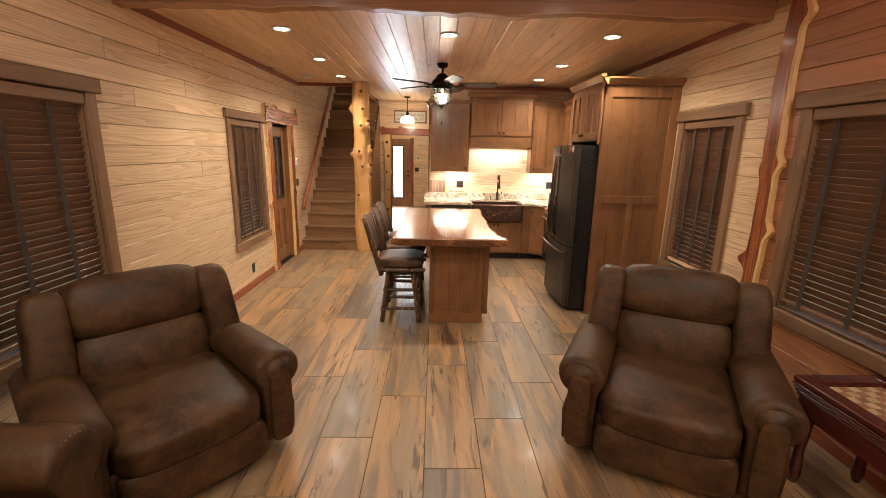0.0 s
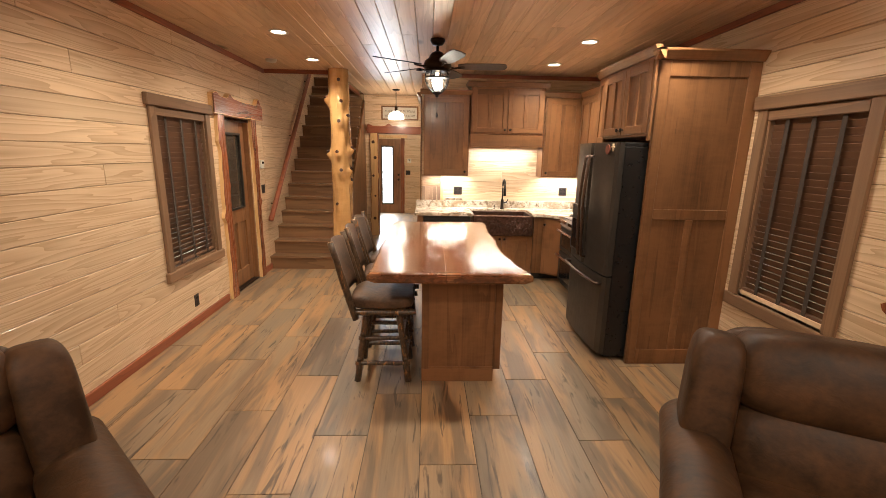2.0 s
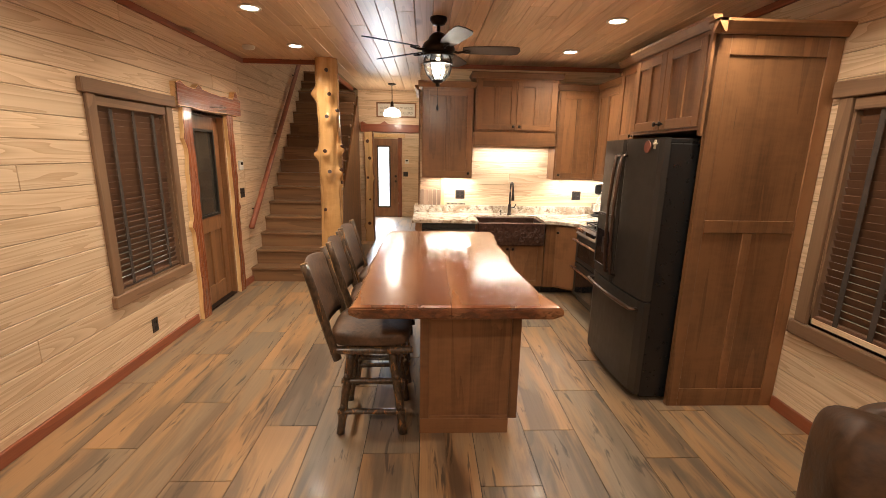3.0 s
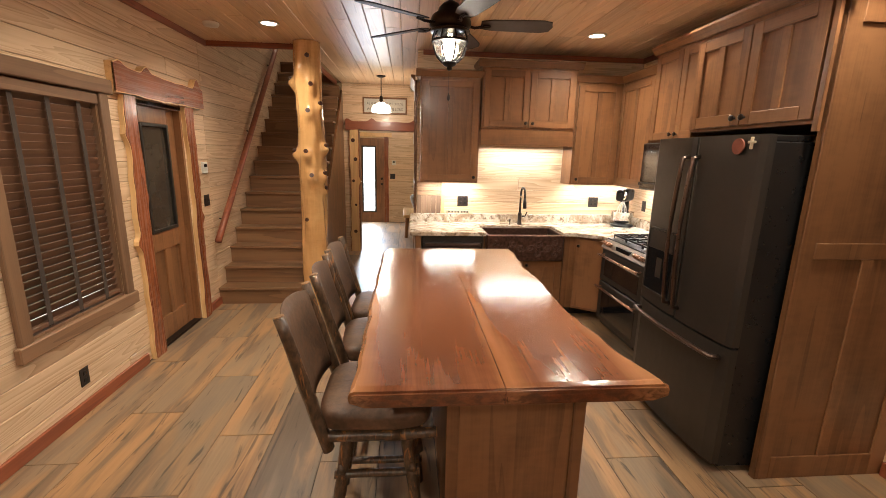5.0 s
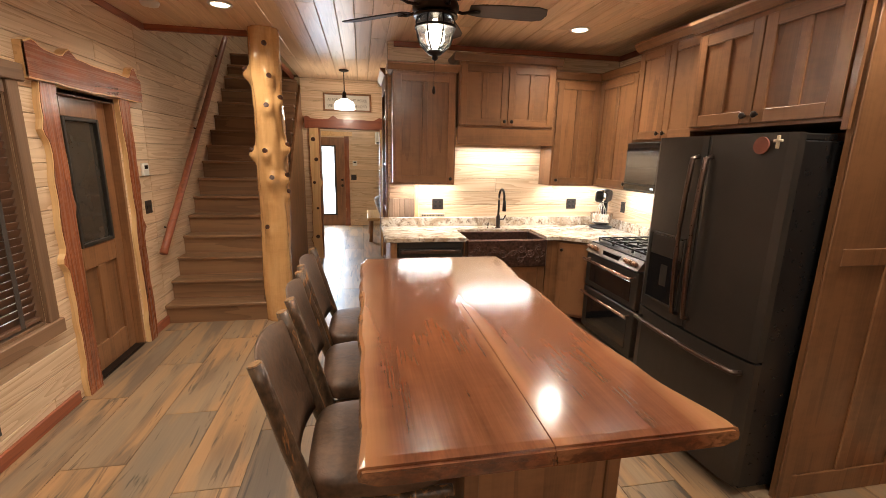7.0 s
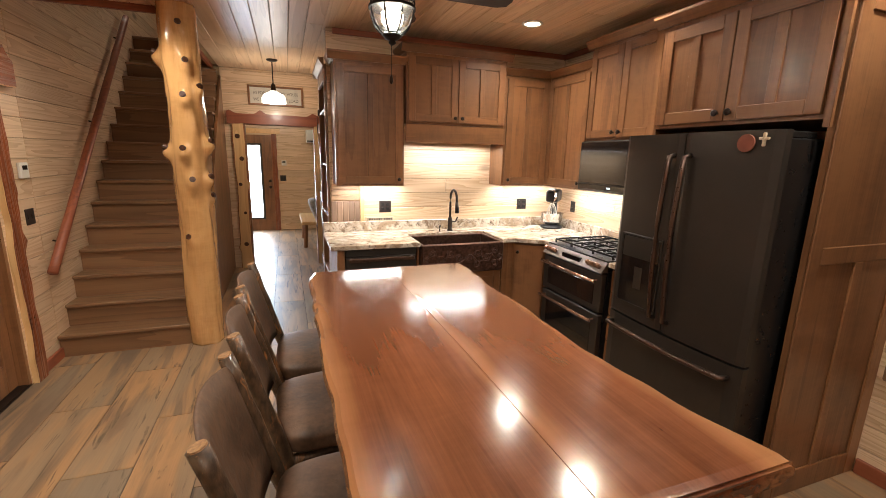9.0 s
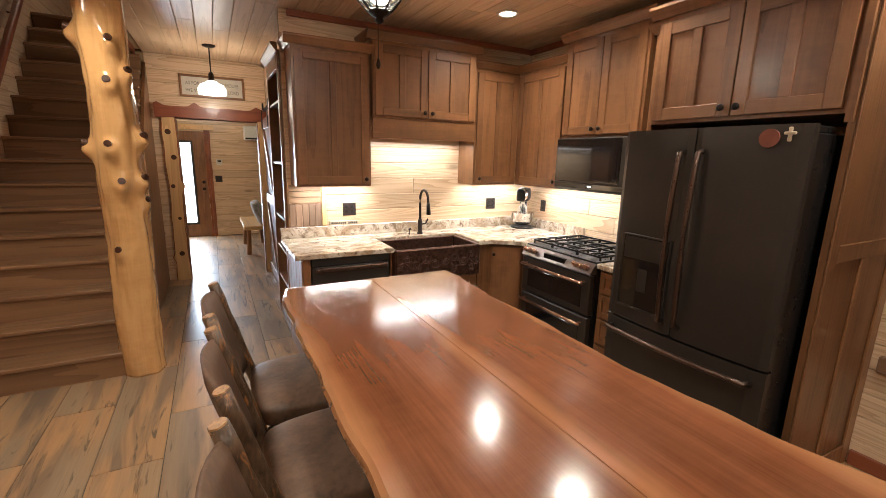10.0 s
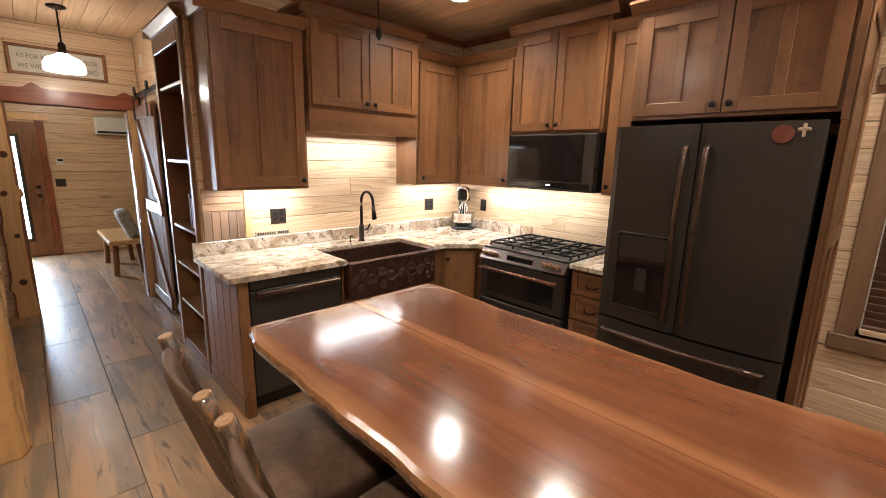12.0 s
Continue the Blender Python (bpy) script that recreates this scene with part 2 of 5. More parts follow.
def tile_mat():
    m = Mat("wood_look_tile", 0.42, 0, 0.05)
    co = m.coords((1, 0.12, 1), 60)
    streak = m.noise(co, 7.5, 4.0, 0.55, 0.7)
    broad = m.noise(m.coords((1, 0.16, 1), 25), 6.0, 3)
    fine = m.noise(m.coords((1, 0.02, 1), 60), 110, 2)
    r = m.n("ObjectInfo").outputs["Random"]
    c = m.mix(m.ramp(streak, 0.43, 0.57), (0.215, 0.150, 0.098), (0.430, 0.262, 0.132))
    c = m.mix(m.math("MULTIPLY", m.ramp(broad, 0.48, 0.60), 0.8), c, (0.315, 0.235, 0.155))
    vein = m.noise(m.coords((1, 0.10, 1), 35), 17, 4, 0.6, 1.4)
    c = m.mix(m.math("MULTIPLY", m.ramp(vein, 0.41, 0.33), 0.85), c, (0.095, 0.068, 0.047))
    warm = m.mix(r, (0.70, 0.71, 0.73), (1.05, 0.94, 0.82))
    c = m.mix(1.0, c, warm, "MULTIPLY")
    k = m.math("ADD", 0.86, m.math("MULTIPLY", fine, 0.28))
    m.color(m.mix(1.0, c, m.n("CombineColor", {0: k, 1: k, 2: k}).outputs[0], "MULTIPLY"))
    m.put(m.b.inputs["Roughness"], m.n("MapRange", {0: streak, 3: 0.32, 4: 0.5}).outputs[0])
    m.bump(m.math("ADD", streak, m.math("MULTIPLY", fine, 0.5)), 0.08, 0.003)
    return m.m


tile_m = tile_mat()
grout = plain("tile_grout", (0.075, 0.056, 0.040), 0.8)


def granite_mat():
    m = Mat("granite", 0.14, 0, 0.3)
    co = m.coords((1, 1.6, 1))
    n1, n2, n3 = m.noise(co, 5, 5, 0.65, 1.2), m.noise(co, 45, 4, 0.7), m.noise(co, 11, 5, 0.7, 0.8)
    c = m.mix(m.ramp(n1, 0.38, 0.6), (0.40, 0.29, 0.19), (0.74, 0.66, 0.55))
    c = m.mix(m.ramp(n3, 0.53, 0.62), c, (0.27, 0.19, 0.13))
    c = m.mix(m.ramp(n2, 0.56, 0.70), c, (0.07, 0.055, 0.045))
    m.color(c)
    return m.m


granite = granite_mat()


# ---- mesh helpers ----
def obj(name, bm, mat, parent=None, label="", smooth=False):
    me = bpy.data.meshes.new(name)
    bm.to_mesh(me)
    bm.free()
    me.materials.append(mat) if mat else None
    if smooth:
        me.shade_smooth()
    ob = new(name, me)
    if parent:
        ob.parent = parent
    if label:
        ob["label"] = label
    return ob


def part(name, bm, material, parent, label="", smooth=False):
    return obj(name, bm, material, parent, label, smooth)


def thing(name, label, category, group="", kind="", m=None):
    e = new(name)
    e.empty_display_size = 0.1
    if m is not None:
        e.matrix_world = m
    return tagged(e, label, category, group, kind)


def box(x0, x1, y0, y1, z0, z1, bevel=0.0, bm=None, seg=1):
    own = bm is None
    b = bmesh.new()
    bmesh.ops.create_cube(b, size=1, matrix=Matrix.LocRotScale(((x0 + x1) / 2, (y0 + y1) / 2, (z0 + z1) / 2), None, (abs(x1 - x0), abs(y1 - y0), abs(z1 - z0))))
    if bevel:
        bmesh.ops.bevel(b, geom=b.edges[:], offset=bevel, segments=seg, profile=0.5, affect="EDGES")
    if own:
        return b
    return join(bm, b)


def join(bm, b, m=None):
    if m is not None:
        b.transform(m)
    me = bpy.data.meshes.new("tmp")
    b.to_mesh(me)
    b.free()
    bm.from_mesh(me)
    bpy.data.meshes.remove(me)
    return bm


def cyl(r, p, q, r2=None, seg=20, bevel=0.0, cap=True):
    p, q = Vector(p), Vector(q)
    d = q - p
    b = bmesh.new()
    bmesh.ops.create_cone(b, cap_ends=cap, segments=seg, radius1=r, radius2=r if r2 is None else r2, depth=d.length)
    if bevel:
        bmesh.ops.bevel(b, geom=[e for e in b.edges if len(e.link_faces) == 2 and e.calc_face_angle() > 1], offset=bevel, segments=2, affect="EDGES")
    b.transform(Matrix.Translation((p + q) / 2) @ d.to_track_quat("Z", "Y").to_matrix().to_4x4())
    return b


def lathe(profile, seg=28, loc=(0, 0, 0), axis="z"):
    """Turns (radius, height) pairs about an axis through loc."""
    b = bmesh.new()
    rings = [[b.verts.new((r * math.cos(2 * math.pi * i / seg), r * math.sin(2 * math.pi * i / seg), z)) for i in range(seg)] for r, z in profile]
    for lo, hi in zip(rings, rings[1:]):
        for i in range(seg):
            j = (i + 1) % seg
            b.faces.new((lo[i], lo[j], hi[j], hi[i]))
    b.faces.new(rings[0][::-1])
    b.faces.new(rings[-1])
    if axis == "x":
        b.transform(Matrix.Rotation(radians(90), 4, "Y"))
    if axis == "y":
        b.transform(Matrix.Rotation(radians(-90), 4, "X"))
    b.transform(Matrix.Translation(loc))
    bmesh.ops.recalc_face_normals(b, faces=b.faces[:])
    return b


def tube(points, r, seg=10, wob=0.0, taper=1.0, seed=0.0):
    """A bent round bar through the points."""
    b = bmesh.new()
    P = [Vector(p) for p in points]
    rings = []
    for i, p in enumerate(P):
        d = (P[min(i + 1, len(P) - 1)] - P[max(i - 1, 0)]).normalized()
        q = d.to_track_quat("Z", "Y")
        k = r * (1 + (taper - 1) * i / (len(P) - 1))
        rings.append([b.verts.new(p + q @ Vector((math.cos(2 * math.pi * j / seg), math.sin(2 * math.pi * j / seg), 0)) * k * (1 + wob * noise.noise((i * 0.9 + seed, j * 1.3, seed)))) for j in range(seg)])
    for lo, hi in zip(rings, rings[1:]):
        for j in range(seg):
            b.faces.new((lo[j], lo[(j + 1) % seg], hi[(j + 1) % seg], hi[j]))
    b.faces.new(rings[0][::-1])
    b.faces.new(rings[-1])
    return b


def lin(p, q, n):
    return [Vector(p).lerp(Vector(q), i / n) for i in range(n + 1)]


def extrude_poly(pts, depth, to):
    """A flat outline (u, v) given thickness; to(u, v, w) places it."""
    b = bmesh.new()
    lo = [b.verts.new(to(u, v, 0)) for u, v in pts]
    hi = [b.verts.new(to(u, v, depth)) for u, v in pts]
    b.faces.new(lo[::-1])
    b.faces.new(hi)
    n = len(pts)
    for i in range(n):
        b.faces.new((lo[i], lo[(i + 1) % n], hi[(i + 1) % n], hi[i]))
    bmesh.ops.recalc_face_normals(b, faces=b.faces[:])
    return b


def pillow(w, d, h, puff=0.35, sub=3, loc=(0, 0, 0)):
    """A stuffed cushion, w by d by h, round at the edges."""
    b = bmesh.new()
    n = 2 * 2 ** sub
    for ax in range(3):
        for s in (-1, 1):
            g = []
            for i in range(n + 1):
                row = []
                for j in range(n + 1):
                    p = [0.0, 0.0, 0.0]
                    p[ax], p[(ax + 1) % 3], p[(ax + 2) % 3] = s, math.sin((i / n - 0.5) * math.pi), math.sin((j / n - 0.5) * math.pi)
                    q = Vector(p) / sum(abs(k) ** 5 for k in p) ** 0.2
                    swell = 1 - puff * 0.25 * (q.x ** 2 + q.y ** 2)
                    v = Vector((q.x * w / 2, q.y * d / 2, q.z * h / 2 * swell))
                    row.append(b.verts.new(v + Vector((0, 0, 0.006 * noise.noise(v * 7)))))
                g.append(row)
            for i in range(n):
                for j in range(n):
                    b.faces.new((g[i][j], g[i + 1][j], g[i + 1][j + 1], g[i][j + 1]))
    bmesh.ops.remove_doubles(b, verts=b.verts[:], dist=1e-5)
    bmesh.ops.recalc_face_normals(b, faces=b.faces[:])
    b.transform(Matrix.Translation(loc))
    return b


def wall_mesh(axis, a, b_, z0, z1, c0, c1, holes):
    """A wall along axis from a to b_, thickness c0..c1, with holes (u0, u1, v0, v1)."""
    us = sorted({a, b_, *[h[0] for h in holes], *[h[1] for h in holes]})
    vs = sorted({z0, z1, *[h[2] for h in holes], *[h[3] for h in holes]})
    bm = bmesh.new()
    for u0, u1 in zip(us, us[1:]):
        for v0, v1 in zip(vs, vs[1:]):
            if any(h[0] < (u0 + u1) / 2 < h[1] and h[2] < (v0 + v1) / 2 < h[3] for h in holes):
                continue
            box(*((u0, u1, c0, c1) if axis == "x" else (c0, c1, u0, u1)), v0, v1, bm=bm)
    bmesh.ops.remove_doubles(bm, verts=bm.verts[:], dist=1e-5)
    return bm


BOARDS = {}


def board_mesh(size, mat, bevel=0.0035):
    """A shared board or plank mesh, centred, of that size."""
    key = (tuple(round(s, 3) for s in size), mat.name)
    if key not in BOARDS:
        b = box(-size[0] / 2, size[0] / 2, -size[1] / 2, size[1] / 2, -size[2] / 2, size[2] / 2)
        bmesh.ops.bevel(b, geom=b.edges[:], offset=min(bevel, min(size) * 0.3), segments=1, affect="EDGES")
        me = bpy.data.meshes.new("board")
        b.to_mesh(me)
        b.free()
        me.materials.append(mat)
        BOARDS[key] = me
    return BOARDS[key]


def boards(parent, axis, a, b_, z0, z1, face, out, holes, mat, h=0.142, thick=0.014, length=3.4, seed=1):
    """Lays horizontal boards on a wall face; out is +1 or -1, the side the face looks to."""
    rng = random.Random(seed)
    z = z0
    while z < z1 - 0.01:
        top = min(z + h, z1)
        zm = (z + top) / 2
        runs = [(a, b_)]
        for u0, u1, v0, v1 in holes:
            if v0 < zm < v1:
                runs = [r for s, e in runs for r in ((s, min(e, u0)), (max(s, u1), e)) if r[1] - r[0] > 0.02]
        for s, e in runs:
            u = s
            first = True
            while u < e - 1e-4:
                step = rng.uniform(0.3, 1.0) * length if first else length * rng.uniform(0.8, 1.1)
                first = False
                nx = min(e, u + step)
                if e - nx < 0.3:
                    nx = e
                L, H = nx - u - 0.0012, top - z - 0.003
                size = (L, thick, H) if axis == "x" else (thick, L, H)
                ob = new("board", board_mesh(size, mat))
                c = face + out * thick / 2
                ob.location = ((u + nx) / 2, c, zm) if axis == "x" else (c, (u + nx) / 2, zm)
                ob.parent = parent
                u = nx
        z = top


# ---- structure ----
T = 0.16
WIN_L1 = (1.70, 3.12, 0.58, 2.03)        # windows: along the wall, then heights
WIN_L2 = (5.10, 5.90, 0.62, 2.01)
DOOR_L = (6.30, 6.99, 0.0, 2.02)
WIN_R2 = (1.30, 3.00, 0.70, 2.02)
WIN_R1 = (3.71, 4.44, 0.66, 2.02)
SKIN = 0.014
wall_west = tagged(obj("wall_west", wall_mesh("y", Y0, Y1, 0, 4.9, LW - T, LW - SKIN, [WIN_L1, WIN_L2, DOOR_L]), pine_sub), "long wall of pale horizontal pine boards with windows and a door", "wall", kind="structure")
wall_east = tagged(obj("wall_east", wall_mesh("y", Y0, Y1, 0, 4.9, RW + SKIN, RW + T, [WIN_R1, WIN_R2]), pine_sub), "side wall of pale pine boards, red cedar in the sitting room", "wall", kind="structure")
wall_south = tagged(obj("wall_south", box(LW - T, RW + T, Y0 - T, Y0, 0, 4.9), pine_x), "plain pine wall closing the sitting room", "wall", kind="structure")
wall_kitchen = tagged(obj("wall_kitchen", box(0.02, RW + SKIN, BACK + SKIN, BACK + 0.06, 0, CEIL), pine_sub), "kitchen back wall of pale pine boards", "wall", kind="structure")
wall_doorway = tagged(obj("wall_doorway", wall_mesh("x", LW, RW, 0, CEIL, DOORY + SKIN, DOORY + 0.12, [(-0.88, 0.05, 0, 2.02)]), pine_sub), "pine board wall with a doorway to the entry", "wall", kind="structure")
wall_north = tagged(obj("wall_north", wall_mesh("x", LW, RW, 0, 3.0, FAR + SKIN, FAR + T, [(-1.45, -0.62, 0, 2.0)]), pine_sub), "entry end wall of pale pine boards with a glass door", "wall", kind="structure")
wall_hall = tagged(obj("wall_hall", box(0.16, 0.28, 8.50, DOORY, 0, CEIL), pine_y), "pine wall beside the passage behind the sliding door", "wall", kind="structure")
wall_loft = tagged(obj("wall_loft", box(LW, RW, Y1 - 0.1, Y1, 0, 4.9), pine_x), "pine wall at the back of the loft", "wall", kind="structure")
floor = tagged(obj("floor", box(LW - T, RW + T, Y0 - T, Y1, -0.12, -0.004), grout), "floor of wood-look plank tiles with thin grout joints", "floor", kind="structure")


def plank_ceiling():
    bm = bmesh.new()
    rng = random.Random(4)
    w = 0.142
    x = LW
    while x < RW:
        x1 = min(x + w, RW)
        y = BEAM
        end = DOORY if x >= STX - 0.02 else 7.62
        while y < end:
            y1 = min(end, y + rng.uniform(1.6, 3.4))
            if end - y1 < 0.4:
                y1 = end
            plank = box(-(x1 - x) / 2 + 0.0015, (x1 - x) / 2 - 0.0015, y, y1 - 0.001, 0, 0.02, 0.004)
            join(bm, plank, pose((x + x1) / 2, 0, CEIL, 0, rng.uniform(-0.7, 0.7), 0))
            y = y1
        x = x1
    return bm


ceiling = tagged(obj("ceiling", plank_ceiling(), pine_ceil), "glossy amber pine tongue and groove plank ceiling", "ceiling", kind="structure")
cb = box(LW, STX - 0.02, BEAM, 7.62, CEIL + 0.023, CEIL + 0.2)
box(STX - 0.02, RW, BEAM, DOORY, CEIL + 0.023, CEIL + 0.2, bm=cb)
box(LW, RW, DOORY + 0.12, FAR, 2.62, 2.75, bm=cb)
tagged(obj("ceiling_deck", cb, pine_sub), "timber deck of the loft above the planks", "ceiling", kind="structure")
tagged(obj("ceiling_high", box(LW - T, RW + T, Y0 - T, Y1, 4.9, 5.0), pine_ceil), "high pine ceiling over sitting room and loft", "ceiling", kind="structure")
tagged(obj("ceiling_sitting", box(LW, RW, Y0, BEAM - 0.12, 3.45, 3.55), pine_ceil), "pine ceiling over the sitting room", "ceiling", kind="structure")


# ---- trim, windows, doors ----
def fb(face, u0, u1, z0, z1, plane, w0, w1, bevel=0.0, bm=None):
    """A box on a front: 'S' looks to -y, 'W' to -x, 'E' to +x; w is the way out of the front."""
    if face == "S":
        return box(u0, u1, plane - w1, plane - w0, z0, z1, bevel, bm)
    if face == "W":
        return box(plane - w1, plane - w0, u0, u1, z0, z1, bevel, bm)
    return box(plane + w0, plane + w1, u0, u1, z0, z1, bevel, bm)


def pt(face, u, z, plane, w):
    return {"S": (u, plane - w, z), "W": (plane - w, u, z), "E": (plane + w, u, z)}[face]


for nm, g in (("baseboard", [("E", Y0, 6.06, LW), ("E", 7.14, 7.44, LW), ("W", Y0, 4.578, RW)]), ("trim", [("E", BEAM, 7.62, LW), ("W", BEAM, BACK, RW)])):
    for face, u0, u1, pl in g:
        z0, z1 = (0.0, 0.085) if nm == "baseboard" else (CEIL - 0.055, CEIL)
        tagged(obj(nm, fb(face, u0, u1, z0, z1, pl, 0, 0.022, 0.004), cedar_trim), "red cedar " + ("baseboard along the wall" if nm == "baseboard" else "moulding under the ceiling"), nm, kind="structure")
tagged(obj("trim", box(LW + 0.02, STX, 7.60, 7.64, CEIL - 0.05, CEIL + 0.2, 0.004), cedar_trim_x), "cedar edge of the stairwell opening", "trim", kind="structure")
tagged(obj("trim", box(STX - 0.04, STX, 7.64, DOORY, CEIL - 0.03, CEIL + 0.2, 0.004), cedar_trim), "cedar edge along the stairwell opening", "trim", kind="structure")
tagged(obj("trim", fb("S", 0.08, RW, CEIL - 0.05, CEIL, BACK, 0, 0.022, 0.004), cedar_trim_x), "cedar moulding over the kitchen cabinets", "trim", kind="structure")


def wavy(u, seed, amp, freq=1.0):
    return amp * (noise.noise((u * 2.1 * freq, seed, 0.3)) + 0.6 * noise.noise((u * 6.5 * freq, seed, 4.3)))


def live_strip(name, parent, along, a, b_, half, to, seed, thick=0.035, heart=None, sap=None, amp=0.03, bumps=(), rim=0.9):
    """A live-edge board: pale sapwood with a red heart face 4 mm proud; to(length, across, out) places it."""
    n = max(10, int(abs(b_ - a) / 0.03))
    us = [a + (b_ - a) * i / n for i in range(n + 1)]

    def edge(u, s, k):
        e = half * k + wavy(u, seed + s * 7, amp * (1 if k == 1 else 0.9))
        for c, h, side in bumps:
            if side == s:
                e += h * math.exp(-((u - c) / 0.045) ** 2)
        return e

    for k, w0, w1, mat, label in ((1, 0, thick, sap, "pale sapwood edge"), (0.9, thick - 0.01, thick + 0.004, heart, "red heartwood face")):
        pts = [(u, edge(u, 1, k) * (1 if k == 1 else rim / 0.9)) for u in us] + [(u, -edge(u, -1, k)) for u in reversed(us)]
        b = extrude_poly(pts, w1 - w0, lambda u, v, w: to(u, v, w0 + w))
        part("sapwood" if k == 1 else "heartwood", b, mat, parent, label)
    return parent


def blind(face, win, plane, label, tapes):
    """A wooden slat blind hung in a window; slats closed and tipped."""
    u0, u1, z0, z1 = win
    e = thing("window_blind", label, "blind", "window blinds")
    d0 = -0.030
    part("valance", fb(face, u0 + 0.004, u1 - 0.004, z1 - 0.075, z1 - 0.004, plane, -0.005, 0.016, 0.006), trim_y, e)
    part("head_rail", fb(face, u0 + 0.01, u1 - 0.01, z1 - 0.06, z1 - 0.015, plane, -0.06, -0.012), tape_m, e)
    pitch = 0.044
    L = u1 - u0 - 0.042
    b = box(-0.0017, 0.0017, -L / 2, L / 2, -0.0255, 0.0255, 0.0012)
    me = bpy.data.meshes.new("slat")
    b.to_mesh(me)
    b.free()
    me.materials.append(blind_m)
    z = z1 - 0.085
    i = 0
    while z > z0 + 0.05:
        s = new("slat", me)
        tilt = -(23 + 3 * noise.noise((i * 0.7, u0, 0)))
        s.matrix_world = pose(*pt(face, (u0 + u1) / 2, z, plane, d0), 0, tilt if face == "W" else -tilt, 0.15 * noise.noise((i * 0.31, u0, 5)))
        s.parent = e
        z -= pitch
        i += 1
    part("bottom_rail", fb(face, u0 + 0.02, u1 - 0.02, z - 0.0, z + 0.025, plane, d0 - 0.025, d0 + 0.025, 0.004), blind_m, e)
    for t in tapes:
        u = u0 + (u1 - u0) * t
        part("tape", fb(face, u - 0.016, u + 0.016, z, z1 - 0.07, plane, d0 + 0.024, d0 + 0.026), tape_m, e, "dark cloth ladder tape")
    return e


def window(i, face, win, plane):
    u0, u1, z0, z1 = win
    e = thing("window_%d" % i, "window cased in rough brown wood with a thick sill", "window", "", "structure")
    out = 0.026
    part("window_frame", fb(face, u0 - 0.085, u0, z0, z1, plane, 0, out, 0.004), trim_z, e)
    part("window_frame", fb(face, u1, u1 + 0.085, z0, z1, plane, 0, out, 0.004), trim_z, e)
    part("head_casing", fb(face, u0 - 0.125, u1 + 0.125, z1, z1 + 0.095, plane, 0, out + 0.014, 0.006), trim_y, e)
    part("window_sill", fb(face, u0 - 0.11, u1 + 0.11, z0 - 0.09, z0, plane, 0, out + 0.012, 0.006), trim_y, e)
    for q in ((u0 - 0.002, u0 + 0.015), (u1 - 0.015, u1 + 0.002)):
        part("jamb_liner", fb(face, *q, z0, z1, plane, -T, -0.062), white_p, e, "white window jamb")
    rv = fb(face, u0 - 0.002, u0 + 0.015, z0, z1, plane, -0.061, 0)
    fb(face, u1 - 0.015, u1 + 0.002, z0, z1, plane, -0.061, 0, bm=rv)
    fb(face, u0 + 0.015, u1 - 0.015, z1 - 0.012, z1 + 0.002, plane, -T, 0, bm=rv)
    fb(face, u0 + 0.015, u1 - 0.015, z0 - 0.002, z0 + 0.015, plane, -T, 0, bm=rv)
    part("reveal", rv, trim_z, e)
    sash = bmesh.new()
    zm = (z0 + z1) / 2
    for a, b_, c, d in ((u0 + 0.015, u0 + 0.04, z0, z1), (u1 - 0.04, u1 - 0.015, z0, z1), (u0 + 0.04, u1 - 0.04, z1 - 0.04, z1), (u0 + 0.04, u1 - 0.04, z0, z0 + 0.045), (u0 + 0.04, u1 - 0.04, zm - 0.02, zm + 0.02)):
        fb(face, a, b_, c, d, plane, -T + 0.01, -T + 0.045, bm=sash)
    part("sash", sash, white_p, e)
    for c, d in ((z0 + 0.045, zm - 0.02), (zm + 0.02, z1 - 0.04)):
        g = part("pane", fb(face, u0 + 0.04, u1 - 0.04, c, d, plane, -T + 0.024, -T + 0.03), glass_clear, e, "clear glass pane")
        g.visible_shadow = False


window(1, "E", WIN_L1, LW)
window(2, "E", WIN_L2, LW)
window(3, "W", WIN_R1, RW)
window(4, "W", WIN_R2, RW)
blind("E", WIN_L1, LW, "closed dark brown wooden slat blind with daylight at its edge", (0.1, 0.34, 0.6, 0.82))
blind("E", WIN_L2, LW, "closed dark brown wooden slat blind beside the door", (0.2, 0.5, 0.8))
blind("W", WIN_R1, RW, "closed dark brown wooden slat blind in the pine wall", (0.22, 0.5, 0.78))
blind("W", WIN_R2, RW, "dark brown wooden slat blind letting light through below", (0.3, 0.5, 0.7, 0.9))
tagged(obj("ground", box(-400, 400, -400, 400, -0.6, -0.5), plain("dry_grass", (0.16, 0.14, 0.07), 0.9)), "flat grassy ground outside", "ground", kind="structure")

